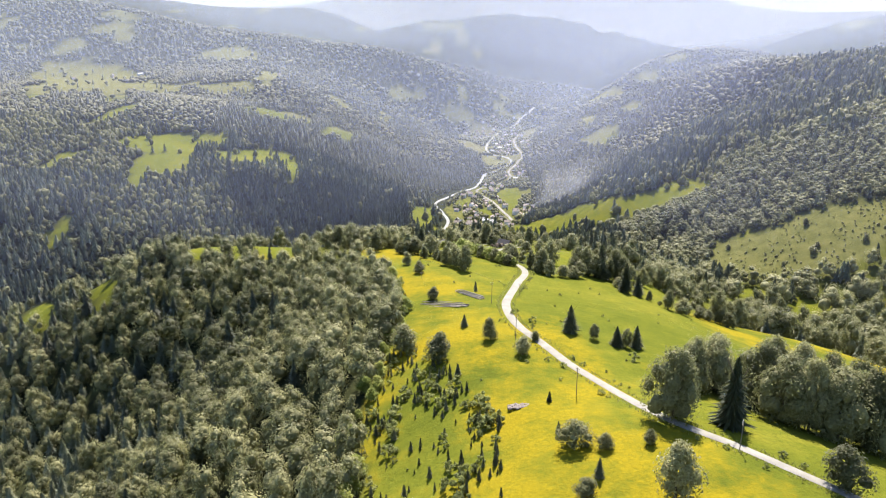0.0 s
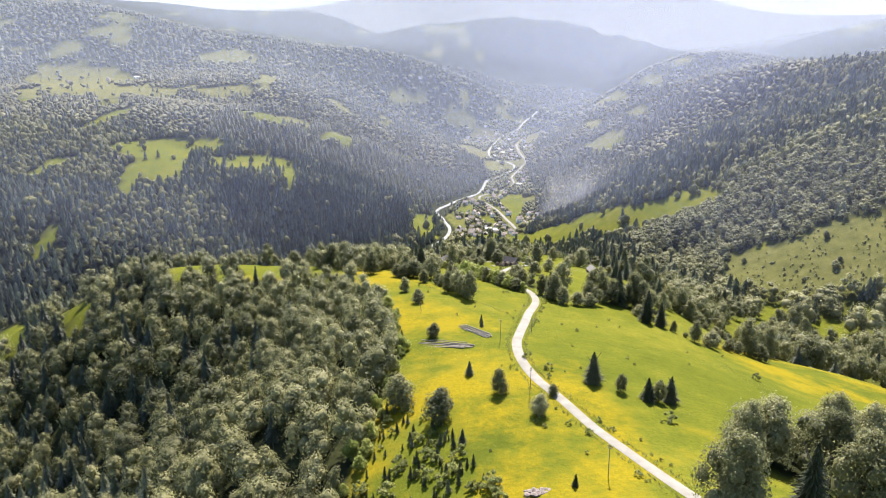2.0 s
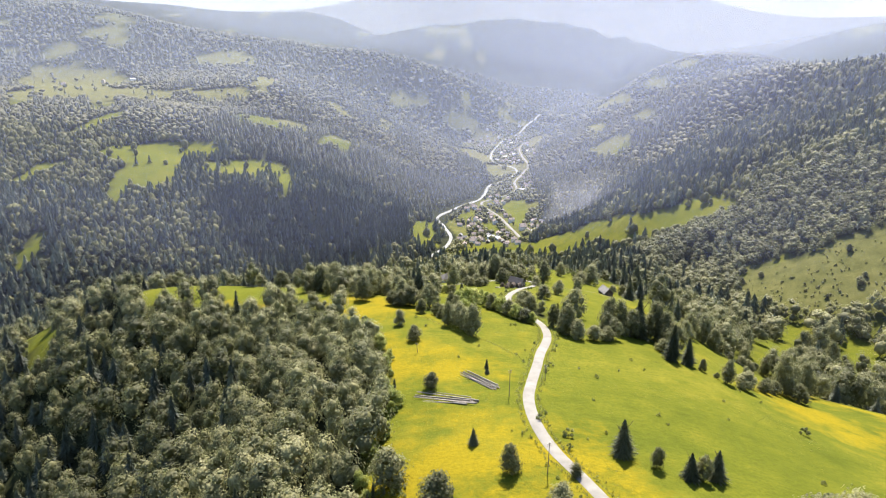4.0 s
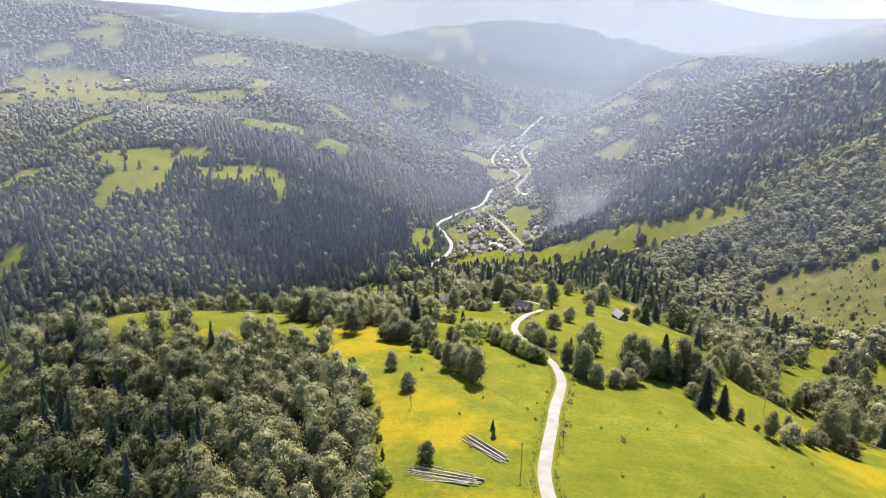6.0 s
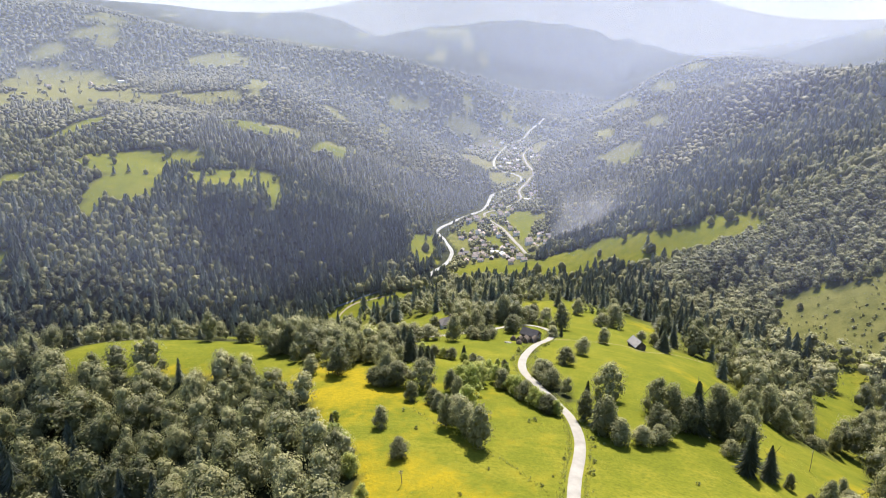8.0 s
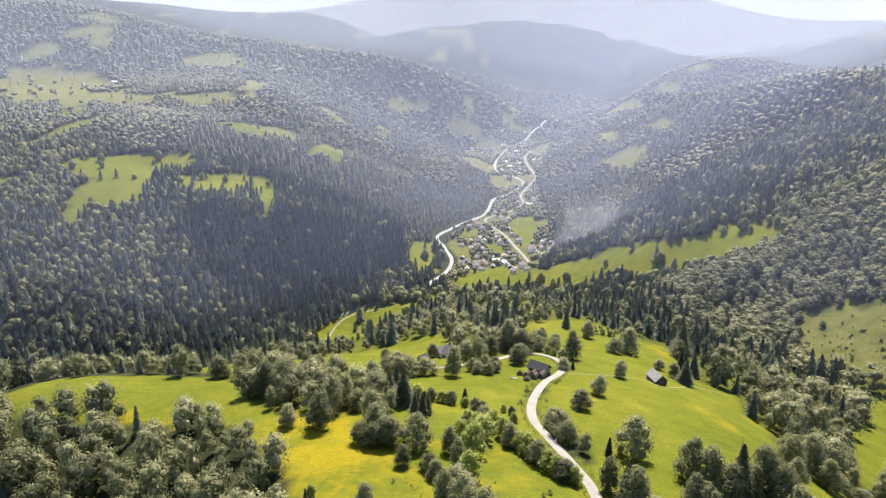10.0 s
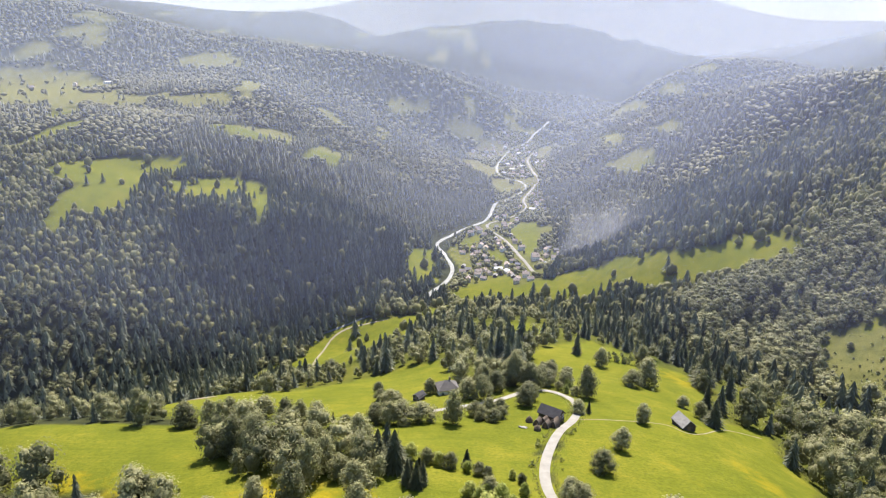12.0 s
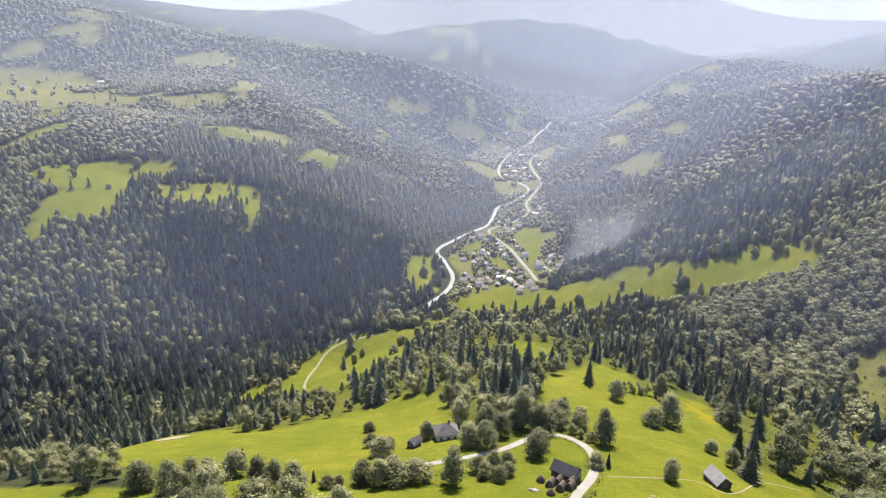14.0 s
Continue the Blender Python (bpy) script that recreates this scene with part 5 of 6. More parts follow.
# low bushes on the rough pasture across the stream
made = 0
while made < 70:
    x, y = rs.uniform(216, 345), rs.uniform(465, 578)
    if inside([x], [y], OLIVE)[0]:
        plant("b" if made % 9 == 0 else "s", x, y, rs.uniform(4.0, 6.5) if made % 9 == 0 else rs.uniform(0.6, 2.0), 1200 + made, "bushes on the rough pasture")
        made += 1
r = np.random.default_rng(23)
bx, by = r.uniform(214, 350, 1500), r.uniform(462, 582, 1500)
ok = inside(bx, by, OLIVE) & (wave(bx, by, 22, 95) > -0.15)
stand("pasture_scrub", broad_m, bx[ok][:260], by[ok][:260], r.uniform(0.6, 2.0, 260), r.uniform(1.3, 2.2, 260), leaf_near, "low dark scrub scattered over the rough pasture", r)
for kind in TEMPLATES:
    for ob in TEMPLATES[kind]:
        if ob.name not in used:
            for c in ob.children_recursive:
                bpy.data.objects.remove(c)
            bpy.data.objects.remove(ob)

# ---- rough grass ----
tuft_leaf = foliage("tuft_grass", (0.10, 0.11, 0.012), (0.15, 0.15, 0.018), (0.22, 0.19, 0.05), False, 0.15, 0.5)


def tufts(x, y, tall, rng):
    """Grass tufts: four bent blades each, all one piece of stuff."""
    n = len(x)
    z = land(x, y) + 0.02
    a = rng.uniform(0, 6.283, (n, 4))
    lean = rng.uniform(0.25, 0.75, (n, 4)) * tall[:, None]
    half = 0.16 * tall[:, None]
    ca, sa = np.cos(a), np.sin(a)
    root = np.stack([x[:, None] + ca * 0.1 * tall[:, None], y[:, None] + sa * 0.1 * tall[:, None], np.repeat(z[:, None] - 0.05, 4, 1)], -1)
    side = np.stack([-sa * half, ca * half, np.zeros_like(ca)], -1)
    tip = root + np.stack([ca * lean, sa * lean, tall[:, None] * rng.uniform(0.7, 1.1, (n, 4))], -1)
    v = np.stack([root - side, root + side, tip], 2).reshape(-1, 3)
    ob = new("grass_tufts", mesh_from("grass_tufts", v, np.arange(len(v)).reshape(-1, 3), tuft_leaf, np.repeat(rng.uniform(0, 1, n), 12)))
    tagged(ob, "rough tufts of long grass along the lane and over the meadow", "grass", kind="stuff")


r = np.random.default_rng(9)
k = r.integers(4, len(ROAD) - 4, 4200)
at = np.array(ROAD)
along = np.stack([at[k + 1, 0] - at[k - 1, 0], at[k + 1, 1] - at[k - 1, 1]], 1)
along /= np.linalg.norm(along, axis=1, keepdims=True)
off = r.choice([-1, 1], len(k)) * (1.9 + np.abs(r.normal(0, 0.7, len(k))))
slip = r.uniform(-1, 1, len(k))
vx, vy = at[k, 0] - along[:, 1] * off + along[:, 0] * slip, at[k, 1] + along[:, 0] * off + along[:, 1] * slip
wx, wy = r.uniform(-20, 110, 26000), r.uniform(88, 300, 26000)
keep = open_land(wx, wy) & (off_line(wx, wy, ROAD[::3]) > 2.0) & (wave(wx, wy, 17, 81) + 0.5 * wave(wx, wy, 5, 82) > 0.3)
wx, wy = wx[keep], wy[keep]
HEDGE_LINES = [[(24, 232), (14, 248), (2, 262), (-8, 275)]]
lx, ly = [], []
for line in HEDGE_LINES:
    for qx, qy in smooth_line(line, 0.35):
        if wave([qx], [qy], 11, 83)[0] > -0.25:
            lx.append(qx + r.normal(0, 0.5))
            ly.append(qy + r.normal(0, 0.5))
ax, ay = np.concatenate([vx, wx, lx]), np.concatenate([vy, wy, ly])
tufts(ax, ay, np.concatenate([r.uniform(0.2, 0.6, len(vx)), r.uniform(0.12, 0.3, len(wx)), r.uniform(0.25, 0.6, len(lx))]), r)

# ---- buildings ----
def gable_roof(bm, w, l, base, rise, over=0.45, thick=0.16):
    """Two roof slopes along y, with thickness and overhang."""
    hw, hl = w / 2 + over, l / 2 + over
    drop = rise * over / (w / 2)
    for s in (-1, 1):
        top = [(0, -hl, base + rise), (0, hl, base + rise), (s * hw, hl, base - drop), (s * hw, -hl, base - drop)]
        a = [bm.verts.new(p) for p in top]
        b = [bm.verts.new((p[0], p[1], p[2] - thick)) for p in top]
        bm.faces.new(a)
        bm.faces.new(b[::-1])
        for i in range(4):
            bm.faces.new((a[i], b[i], b[(i + 1) % 4], a[(i + 1) % 4]))
    bmesh.ops.recalc_face_normals(bm, faces=bm.faces)


def gable_walls(bm, w, l, h, rise, below=1.2):
    """Four walls with two gables, open below the roof."""
    prof = [(-w / 2, -below), (w / 2, -below), (w / 2, h), (0, h + rise - 0.05), (-w / 2, h)]
    a = [bm.verts.new((x, -l / 2, z)) for x, z in prof]
    b = [bm.verts.new((x, l / 2, z)) for x, z in prof]
    bm.faces.new(a)
    bm.faces.new(b[::-1])
    for i in range(5):
        bm.faces.new((a[i], b[i], b[(i + 1) % 5], a[(i + 1) % 5]))
    bmesh.ops.recalc_face_normals(bm, faces=bm.faces)


def opening(name, ob, mat, x, y, z, w, h, face):
    bm = bmesh.new()
    box(bm, (w, 0.1, h) if face == "y" else (0.1, w, h), (x, y, z))
    bmesh.ops.bevel(bm, geom=bm.edges[:], offset=0.02, segments=1, affect="EDGES")
    return part(name, bm, mat, ob)


def frame_of(win, w, h, face, mat):
    bm = bmesh.new()
    c = sum((v.co for v in win.data.vertices), Vector()) / len(win.data.vertices)
    for dx, dz, sx, sz in ((-w / 2, 0, 0.1, h + 0.2), (w / 2, 0, 0.1, h + 0.2), (0, -h / 2, w + 0.2, 0.1), (0, h / 2, w + 0.2, 0.1)):
        box(bm, (sx, 0.16, sz) if face == "y" else (0.16, sx, sz), c + (Vector((dx, 0, dz)) if face == "y" else Vector((0, dx, dz))))
    part("window_frame", bm, mat, win)


def house(name, w, l, h, rise, wall_mat, roof_mat, label, chimney=True, storeys=1):
    ob = tagged(new(name), label, "house")
    bm = bmesh.new()
    gable_walls(bm, w, l, h, rise)
    part("wall", bm, wall_mat, ob)
    bm = bmesh.new()
    gable_roof(bm, w, l, h, rise)
    roof = part("roof", bm, roof_mat, ob)
    if chimney:
        bm = bmesh.new()
        box(bm, (0.6, 0.6, 1.7), (w * 0.18, l * 0.2, h + rise * 0.95))
        box(bm, (0.75, 0.75, 0.15), (w * 0.18, l * 0.2, h + rise * 0.95 + 0.9))
        part("chimney", bm, stone, roof)
    for s in range(storeys):
        z = 1.5 + s * 2.7
        for y in (-l * 0.28, l * 0.05, l * 0.32):
            for x in (-w / 2, w / 2):
                win = opening("window", ob, window_dark, x, y, z, 0.95, 1.15, "x")
        for x in (-w * 0.25, w * 0.25):
            win = opening("window", ob, window_dark, x, -l / 2, z, 0.95, 1.15, "y")
            frame_of(win, 0.95, 1.15, "y", plaster)
    opening("door", ob, door_wood, 0, -l / 2, 1.0, 0.95, 2.0, "y")
    return ob


# the dark timber house in the bend of the lane
farm = house("timber_house", 4.2, 6.8, 2.3, 1.8, old_boards, dark_shingle, "dark timber house with a steep slate-dark roof in the lane's bend", False)
farm.matrix_basis = pose(34.9, 373.2, ground_at(33.5, 371), 0, 0, 52)


def a_frame(name):
    ob = tagged(new(name), "small dark pointed hut with pale edge boards beside the timber house", "hut", "pointed huts by the timber house")
    bm = bmesh.new()
    n = 9
    w, h, d = 1.15, 2.5, 1.2
    arc = [(-w * math.cos(math.pi * i / (n - 1)) * (1 - 0.12 * math.sin(math.pi * i / (n - 1))), h * (1 - abs(1 - 2 * i / (n - 1)) ** 1.6)) for i in range(n)]
    f = [bm.verts.new((x, -d, z - 0.15)) for x, z in arc]
    b = [bm.verts.new((x, d, z - 0.15)) for x, z in arc]
    bm.faces.new(f)
    bm.faces.new(b[::-1])
    for i in range(n - 1):
        bm.faces.new((f[i], b[i], b[i + 1], f[i + 1]))
    bm.faces.new((f[0], f[-1], b[-1], b[0]))
    bmesh.ops.recalc_face_normals(bm, faces=bm.faces)
    part("shell", bm, old_boards, ob)
    bm = bmesh.new()
    for p, q in zip(arc, arc[1:]):
        rod(bm, (p[0] * 1.03, -d - 0.05, p[1] - 0.12), (q[0] * 1.03, -d - 0.05, q[1] - 0.12), 0.1, 0.1, 5)
    part("edge_board", bm, log_wood, ob, "pale weathered edge board")
    bm = bmesh.new()
    box(bm, (0.7, 0.08, 1.5), (0, -d - 0.02, 0.7))
    part("door", bm, door_wood, ob)
    return ob


hut_src = a_frame("pointed_hut")
for i, (x, y, turn) in enumerate([(32.2, 369.0, -36), (29.9, 367.2, -30), (32.3, 364.8, -32), (34.9, 365.6, -40), (35.4, 368.2, -38)]):
    m = pose(x, y, ground_at(x, y), 0, 0, turn)
    if i:
        copy_thing(hut_src, m)
    else:
        hut_src.matrix_basis = m


def haystack(x, y, r, h):
    ob = thing("haystack", x, y, "dark weathered round haystack standing on cut grass", "haystack", "haystacks", sink=0.1)
    bm = bmesh.new()
    rings = [(0.0, 0.9), (0.25, 1.0), (0.55, 0.85), (0.8, 0.5), (1.0, 0.08)]
    prev = None
    rr = random.Random(int(x * 10))
    for z, k in rings:
        ring = [bm.verts.new((r * k * rr.uniform(0.92, 1.06) * math.cos(a), r * k * rr.uniform(0.92, 1.06) * math.sin(a), z * h)) for a in [i * math.tau / 14 for i in range(14)]]
        if prev:
            for i in range(14):
                bm.faces.new((prev[i], prev[(i + 1) % 14], ring[(i + 1) % 14], ring[i]))
        prev = ring
    bm.faces.new(prev)
    part("hay", bm, hay, ob)
    bm = bmesh.new()
    rod(bm, (0, 0, 0), (0, 0, h + 0.5), 0.06, 0.04, 6)
    part("pole", bm, pole_wood, ob)


for x, y, r, h in ((27.6, 370.0, 1.2, 2.2), (29.0, 361.5, 1.2, 2.0)):
    haystack(x, y, r, h)


def boulder_heap(name, x, y, spread_x, spread_y, count, size, mat, label, category, turn=0):
    ob = thing(name, x, y, label, category, turn=turn)
    rr = random.Random(int(x * 7 + y))
    for i in range(count):
        bm = bmesh.new()
        bmesh.ops.create_icosphere(bm, subdivisions=1, radius=1)
        s = size * rr.uniform(0.6, 1.3)
        for v in bm.verts:
            v.co = Vector((v.co.x * s * rr.uniform(0.8, 1.2), v.co.y * s * rr.uniform(0.8, 1.2), v.co.z * s * 0.55 * rr.uniform(0.8, 1.2)))
        px, py = rr.gauss(0, 0.45) * spread_x, rr.gauss(0, 0.45) * spread_y
        bmesh.ops.translate(bm, verts=bm.verts, vec=(px, py, s * 0.3))
        part("stone", bm, mat, ob)
    return ob


boulder_heap("stone_heap", 25.2, 363.6, 1.1, 0.8, 14, 0.5, grey_shingle, "heap of pale stones on the grass", "stones")
boulder_heap("slab_heap", 16.4, 130.9, 2.6, 1.0, 26, 0.5, stone, "low heap of pinkish grey slabs in the flowering meadow", "stones", 8)

# the log barn on the hill meadow
barn = tagged(new("log_barn"), "old log barn with a grey board roof on the hill meadow", "barn")
bm = bmesh.new()
gable_walls(bm, 4.4, 6.2, 2.0, 2.0, 1.6)
part("wall", bm, old_boards, barn)
for i in range(8):
    for s in (-1, 1):
        bm = bmesh.new()
        rod(bm, (s * 2.22, -3.3, 0.1 + i * 0.25), (s * 2.22, 3.3, 0.1 + i * 0.25), 0.13, 0.13, 7)
        part("log", bm, old_boards, barn)
bm = bmesh.new()
gable_roof(bm, 4.4, 6.2, 2.0, 2.0, 0.5)
roof = part("roof", bm, grey_shingle, barn)
for s in (-1, 1):
    for i in range(10):
        bm = bmesh.new()
        a = math.atan2(2.0, 2.2)
        vs = box(bm, (3.6, 0.69, 0.05), (0, 0, 0))
        bmesh.ops.rotate(bm, verts=vs, cent=(0, 0, 0), matrix=Matrix.Rotation(s * a, 3, "Y"))
        bmesh.ops.translate(bm, verts=vs, vec=(s * 1.32, -3.24 + i * 0.72, 2.0 + 2.0 - 1.32 * 2.0 / 2.2 + 0.05 + 0.015 * (i % 2)))
        part("board", bm, grey_shingle, roof)
opening("door", barn, door_wood, 0, -3.12, 0.8, 1.3, 1.7, "y")
barn.matrix_basis = pose(80.4, 382.4, ground_at(80.4, 381), 0, 0, 14)

# the grey-roofed farmhouse among the trees, and its shed
fh = tagged(new("farmhouse"), "white farmhouse with a grey hipped roof among trees", "house")
bm = bmesh.new()
box(bm, (7.0, 6.0, 4.0), (0, 0, 1.2))
part("wall", bm, plaster, fh)
bm = bmesh.new()
e = [bm.verts.new(p) for p in ((-4.1, -3.6, 3.1), (4.1, -3.6, 3.1), (4.1, 3.6, 3.1), (-4.1, 3.6, 3.1))]
e2 = [bm.verts.new(p) for p in ((-4.1, -3.6, 2.95), (4.1, -3.6, 2.95), (4.1, 3.6, 2.95), (-4.1, 3.6, 2.95))]
r = [bm.verts.new((-0.8, 0, 5.6)), bm.verts.new((0.8, 0, 5.6))]
for f in ((e[0], e[1], r[1], r[0]), (e[1], e[2], r[1]), (e[2], e[3], r[0], r[1]), (e[3], e[0], r[0])):
    bm.faces.new(f)
for i in range(4):
    bm.faces.new((e[i], e2[i], e2[(i + 1) % 4], e[(i + 1) % 4]))
bm.faces.new(e2[::-1])
bmesh.ops.recalc_face_normals(bm, faces=bm.faces)
roof = part("roof", bm, slate, fh)
bm = bmesh.new()
box(bm, (0.6, 0.6, 1.8), (1.0, 0.6, 5.5))
part("chimney", bm, stone, roof)
for x in (-2.2, 0.2, 2.4):
    win = opening("window", fh, window_dark, x, -3.02, 1.7, 0.9, 1.1, "y")
    frame_of(win, 0.9, 1.1, "y", plaster)
opening("door", fh, door_wood, 3.52, 0.5, 1.0, 0.9, 2.0, "x")
fh.matrix_basis = pose(2.0, 410.5, ground_at(2, 409) - 0.8, 0, 0, 12)
shed = house("shed", 2.8, 3.6, 1.9, 1.0, old_boards, dark_shingle, "small weathered board shed beside the farmhouse", False)
shed.matrix_basis = pose(-8.2, 404.0, ground_at(-8.2, 403.5), 0, 0, -35)


# logs on the meadow
def log_pile(x0, y0, x1, y1, count, seed, label):
    length = math.hypot(x1 - x0, y1 - y0)
    ob = thing("log_pile", (x0 + x1) / 2, (y0 + y1) / 2, label, "logs", "felled trunks", turn=math.degrees(math.atan2(y1 - y0, x1 - x0)))
    za, zb = ground_at(x0, y0), ground_at(x1, y1)
    zm = ob.matrix_basis.translation.z
    rr = random.Random(seed)
    for i in range(count):
        k = length * rr.uniform(0.34, 0.52)
        off = (i - count / 2) * 0.30 + rr.uniform(-0.15, 0.15)
        fan = rr.uniform(0.4, 2.0)
        r0 = rr.uniform(0.12, 0.19)
        lift = 0.17 + (0.26 if i % 3 == 2 else 0.0)
        bm = bmesh.new()
        rod(bm, (-k, off * fan, za - zm + lift), (k, off * 0.9, zb - zm + lift), r0 * 0.55, r0, 9)
        log = part("log", bm, log_wood, ob)
        bm = bmesh.new()
        rod(bm, (k, off * 0.9, zb - zm + lift), (k + 0.03, off * 0.9, zb - zm + lift), r0 * 0.9, r0 * 0.9, 9)
        part("cut_end", bm, cut_wood, log, "freshly cut pale end")
    return ob


log_pile(4.6, 222.4, 13.2, 209.4, 9, 3, "pile of long peeled trunks lying on the meadow")
log_pile(-7.0, 208.6, 7.8, 201.8, 12, 4, "long pile of stripped trunks beside a tree on the meadow")


def utility_pole(x, y, h, lean):
    ob = thing("utility_pole", x, y, "thin weathered wooden line pole standing in the grass", "pole", "line poles", turn=lean * 40)
    bm = bmesh.new()
    rod(bm, (0, 0, -0.5), (math.radians(lean) * h, 0, h), 0.09, 0.06, 8)
    part("post", bm, pole_wood, ob)
    bm = bmesh.new()
    for dz in (0.3, 0.75):
        box(bm, (0.9, 0.08, 0.1), (math.radians(lean) * h, 0.1, h - dz))
    part("crossarm", bm, pole_wood, ob)
    for i, dx in enumerate((-0.38, 0.38)):
        bm = bmesh.new()
        rod(bm, (dx + math.radians(lean) * h, 0.1, h - 0.25), (dx + math.radians(lean) * h, 0.1, h - 0.05), 0.06, 0.04, 6)
        part("insulator", bm, plaster, ob)


for x, y, h, lean in ((53.2, 107.6, 6.0, 1.5), (28.9, 133.5, 6.5, -1), (19.4, 169.2, 6.5, 1), (15.5, 205.3, 7.0, 0.5), (25.9, 217.8, 4.5, -1), (-7.6, 237.6, 3.2, 5), (102.0, 284.5, 6.5, 1)):
    utility_pole(x, y, h, lean)

# bare earth by the pond hollow
bm = bmesh.new()
pts = [bm.verts.new((-99.5 + 6.5 * math.cos(a) * (1 + 0.12 * math.sin(3 * a)), 433 + 3.6 * math.sin(a), 0)) for a in [i * math.tau / 40 for i in range(40)]]
mid_v = bm.verts.new((-99.5, 433, 0))
for i in range(40):
    bm.faces.new((pts[i], pts[(i + 1) % 40], mid_v))
bmesh.ops.subdivide_edges(bm, edges=bm.edges[:], cuts=2, use_grid_fill=True)
zz = land([v.co.x for v in bm.verts], [v.co.y for v in bm.verts])
for v, z in zip(bm.verts, zz):
    v.co.z = z + 0.15
tagged(part("bare_earth", bm, earth, None), "oval patch of bare earth in the farm meadow", kind="structure")

# ---- the village in the valley ----
kinds = []
for i, (w, l, h, rise, wm, rm, storeys, text) in enumerate((
        (7, 9, 3.2, 2.6, plaster, tile_red, 1, "white village house with a red tiled roof"),
        (8, 10, 5.6, 2.6, plaster, tile_brown, 2, "two-storey white house with a brown tiled roof"),
        (7, 8, 5.4, 2.4, plaster_warm, tile_red, 2, "two-storey ochre house with a red roof"),
        (6, 8, 2.8, 2.2, old_boards, grey_shingle, 1, "dark timber barn with a grey roof in the village"),
        (9, 13, 3.6, 2.0, plaster, sheet_metal, 1, "long white shed with a bright metal roof"),
        (7, 9, 3.2, 2.8, plaster_warm, tile_brown, 1, "ochre village house with a brown roof"))):
    kinds.append([house("village_house", w, l, h, rise, wm, rm, text, i != 3, storeys), False])
rs = random.Random(11)
taken = []
CLUSTERS = [(45, 873, 16), (36, 897, 12), (77, 850, 14), (83, 906, 14), (57, 916, 14), (28, 976, 10), (70, 992, 16), (88, 1017, 12), (70, 1070, 16), (47, 1042, 10), (109, 934, 14), (80, 1110, 16), (130, 1180, 16), (140, 1260, 18), (120, 1430, 30), (150, 1520, 35), (165, 1620, 35), (90, 1640, 30), (130, 1690, 40), (140, 1470, 25), (60, 1480, 20), (122, 905, 8), (126, 940, 8)]
tries = 0
while len(taken) < 150 and tries < 4000:
    tries += 1
    cx, cy, cr = CLUSTERS[tries % len(CLUSTERS)]
    x, y = rs.gauss(cx, cr * 0.8), rs.gauss(cy, cr * 0.9)
    if not inside([x], [y], VILLAGE)[0] or off_line([x], [y], VILLAGE_ROAD[::2])[0] < 8 or off_line([x], [y], RIVER[::2])[0] < 11:
        continue
    if any(inside([x], [y], MEADOWS[g])[0] for g in ("village_green", "garden_green", "middle_green", "near_green", "bank_green", "upper_left_green", "upper_right_green")) or any(math.hypot(x - a, y - b) < 11 for a, b in taken):
        continue
    taken.append((x, y))
    k = rs.choice(kinds[:4] + kinds[:4] + kinds[4:])
    m = pose(x, y, ground_at(x, y) + 0.2, 0, 0, rs.choice((0, 90, 180, 270)) + rs.uniform(-25, 25)) @ Matrix.Diagonal((0.84, 0.84, 0.84, 1))
    if k[1]:
        ob = copy_thing(k[0], m)
    else:
        k[0].matrix_basis, k[1], ob = m, True, k[0]
    tagged(ob, "", "", "houses of the valley village")
for x, y in ((-690, 1480), (-640, 1500), (-760, 1460), (-480, 1640), (140, 1900), (-330, 1430), (620, 2060), (-60, 1760)):
    k = rs.choice(kinds)
    tagged(copy_thing(k[0], pose(x, y, ground_at(x, y) + 0.3, 0, 0, rs.uniform(0, 360))), "", "", "hillside farms")

# garden trees and bushes between the houses
r = np.random.default_rng(15)
vx, vy = r.uniform(-20, 260, 20000), r.uniform(800, 1800, 20000)
ok = inside(vx, vy, VILLAGE) & (off_line(vx, vy, VILLAGE_ROAD[::2]) > 6) & (wave(vx, vy, 60, 81) > -0.3)
for a, b in taken:
    ok &= np.hypot(vx - a, vy - b) > 7.5
for poly in ("village_green", "garden_green", "middle_green", "near_green", "bank_green", "upper_left_green", "upper_right_green"):
    ok &= ~inside(vx, vy, MEADOWS[poly])
ok &= ~(off_line(vx, vy, RIVER[::2]) < 4.5)
vx, vy = vx[ok][:3400], vy[ok][:3400]
stand("village_trees", broad_c, vx, vy, r.uniform(3.0, 7.5, len(vx)), r.uniform(0.9, 1.3, len(vx)), leaf_stuff, "garden trees and bushes between the village houses", r)


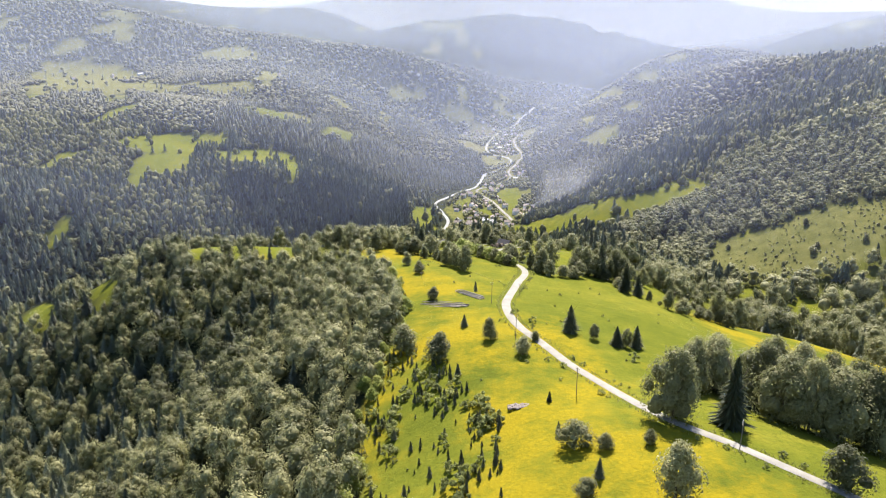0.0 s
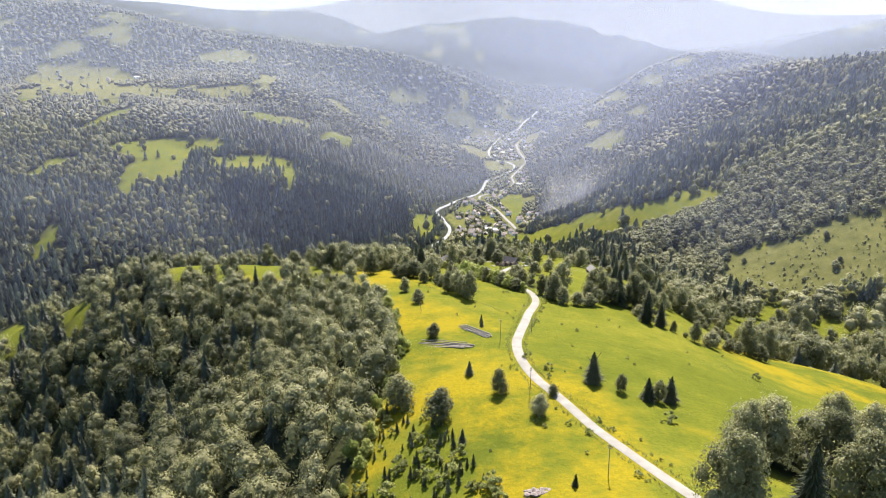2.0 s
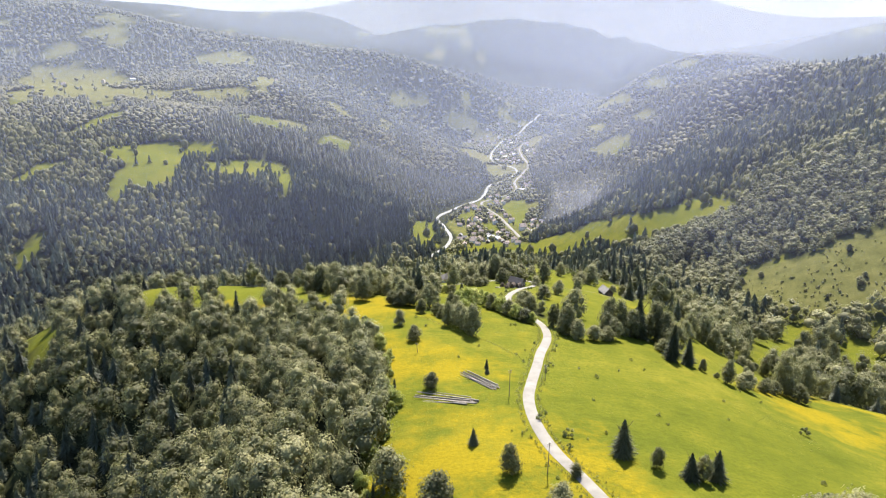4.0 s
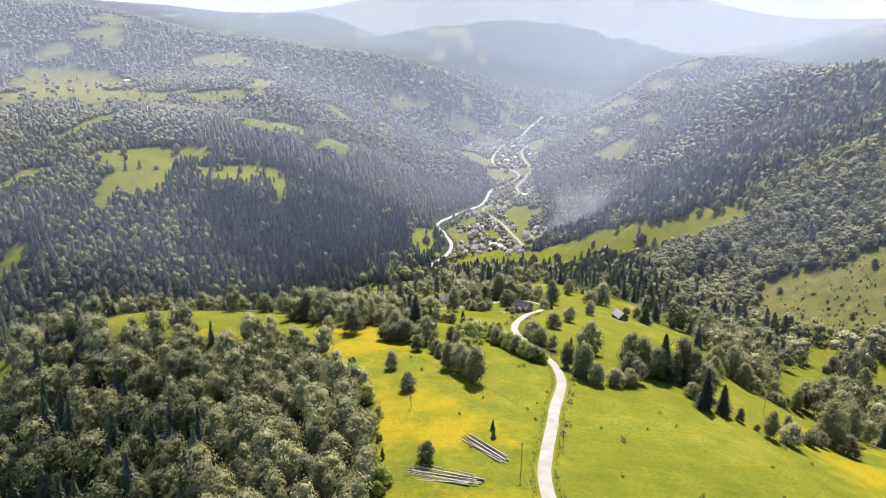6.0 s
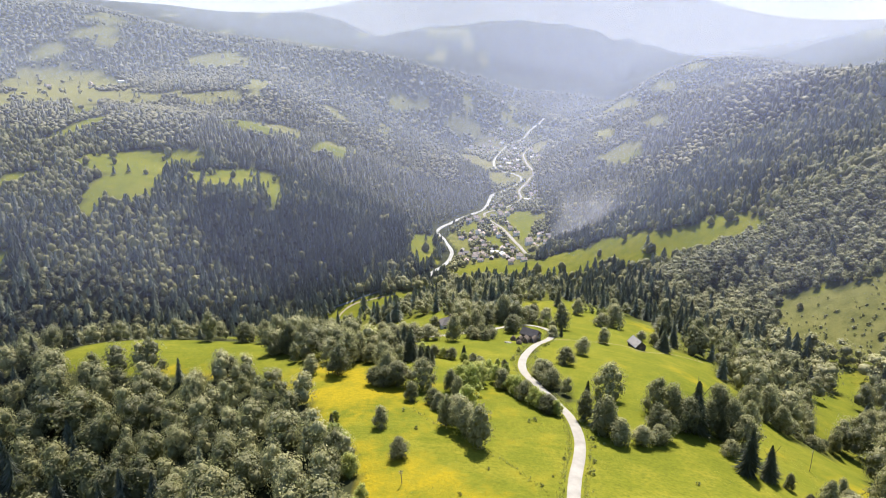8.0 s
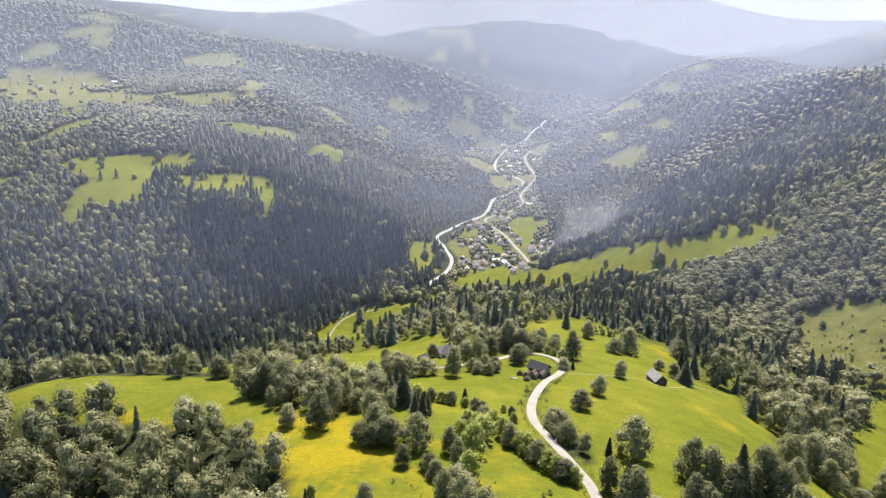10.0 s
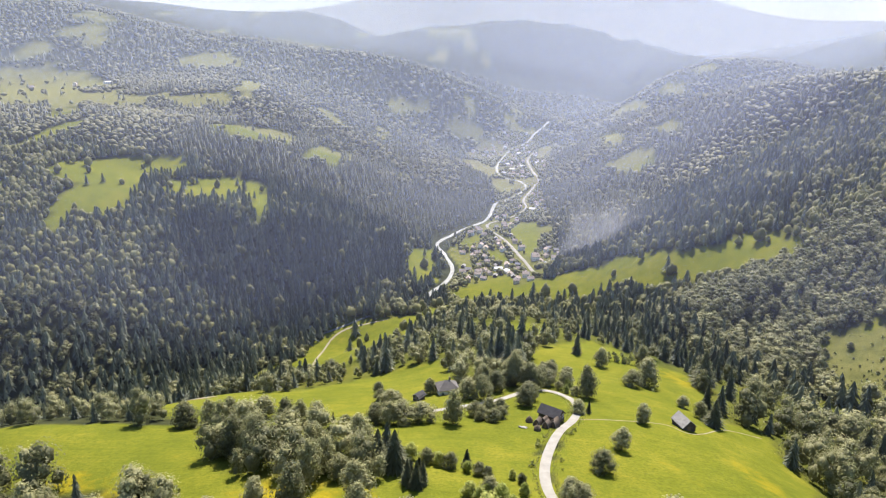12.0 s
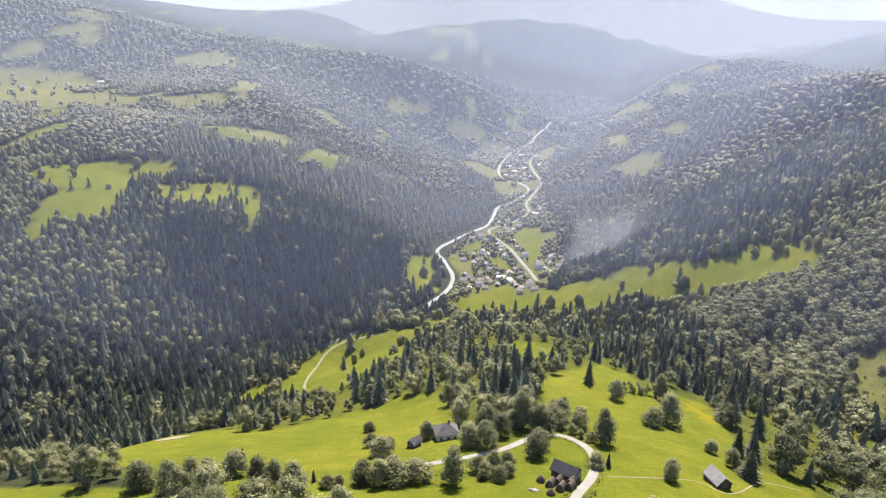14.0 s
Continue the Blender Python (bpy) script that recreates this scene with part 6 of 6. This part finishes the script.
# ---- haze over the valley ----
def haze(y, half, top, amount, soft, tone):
    """A thin tinted sheet standing in for haze across the valley; it thins out towards the ground and the sky."""
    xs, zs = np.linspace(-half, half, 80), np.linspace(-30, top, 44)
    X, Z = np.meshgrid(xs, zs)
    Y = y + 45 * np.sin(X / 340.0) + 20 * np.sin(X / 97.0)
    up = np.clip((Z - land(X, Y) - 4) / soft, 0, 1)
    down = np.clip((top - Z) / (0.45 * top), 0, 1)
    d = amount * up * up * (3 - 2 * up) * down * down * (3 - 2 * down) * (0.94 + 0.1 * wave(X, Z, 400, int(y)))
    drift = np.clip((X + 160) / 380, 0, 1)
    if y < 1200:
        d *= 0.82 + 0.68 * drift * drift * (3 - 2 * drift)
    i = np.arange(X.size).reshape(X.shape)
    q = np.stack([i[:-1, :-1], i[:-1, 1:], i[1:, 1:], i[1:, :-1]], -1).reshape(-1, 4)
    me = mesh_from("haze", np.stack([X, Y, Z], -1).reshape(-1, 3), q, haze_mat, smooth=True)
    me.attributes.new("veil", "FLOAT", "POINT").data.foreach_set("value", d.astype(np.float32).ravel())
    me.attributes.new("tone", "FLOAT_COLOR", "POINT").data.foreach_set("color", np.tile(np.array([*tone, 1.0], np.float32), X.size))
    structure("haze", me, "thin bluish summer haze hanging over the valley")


# haze colour painted per sheet; the last also mutes the sky
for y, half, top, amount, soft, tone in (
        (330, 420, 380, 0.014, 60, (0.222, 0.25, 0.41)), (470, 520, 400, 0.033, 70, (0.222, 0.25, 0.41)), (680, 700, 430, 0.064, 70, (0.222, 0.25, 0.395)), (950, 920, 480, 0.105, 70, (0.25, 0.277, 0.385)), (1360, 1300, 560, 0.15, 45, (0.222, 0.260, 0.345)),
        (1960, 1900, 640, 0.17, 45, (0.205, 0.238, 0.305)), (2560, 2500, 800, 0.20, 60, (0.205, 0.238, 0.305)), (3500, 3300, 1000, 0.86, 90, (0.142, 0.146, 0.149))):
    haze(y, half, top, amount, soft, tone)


def smoke(x, y, z, wide, tall, amount, seed):
    """A drift of pale smoke over the village edge, thin and ragged."""
    u, v = np.meshgrid(np.linspace(-1, 1, 40), np.linspace(-1, 1, 34))
    X, Z = x + wide * u + 0.35 * wide * v, z + tall * v
    Y = y + 10 * np.sin(3 * u + seed)
    d = amount * np.clip(1 - u * u, 0, 1) ** 1.5 * np.clip(1 - v * v, 0, 1) ** 1.5 * np.clip(0.75 + 0.6 * wave(X, Z, 26, seed), 0, 1.4)
    d *= np.clip((Z - land(X, Y) - 1) / 10, 0, 1)
    i = np.arange(X.size).reshape(X.shape)
    q = np.stack([i[:-1, :-1], i[:-1, 1:], i[1:, 1:], i[1:, :-1]], -1).reshape(-1, 4)
    me = mesh_from("smoke", np.stack([X, Y, Z], -1).reshape(-1, 3), q, haze_mat, smooth=True)
    me.attributes.new("veil", "FLOAT", "POINT").data.foreach_set("value", d.astype(np.float32).ravel())
    me.attributes.new("tone", "FLOAT_COLOR", "POINT").data.foreach_set("color", np.tile(np.array([0.33, 0.34, 0.37, 1.0], np.float32), X.size))
    structure("smoke", me, "thin pale smoke drifting up beside the village")


smoke(150, 872, 50, 34, 42, 0.34, 3)
smoke(185, 884, 62, 44, 40, 0.22, 8)
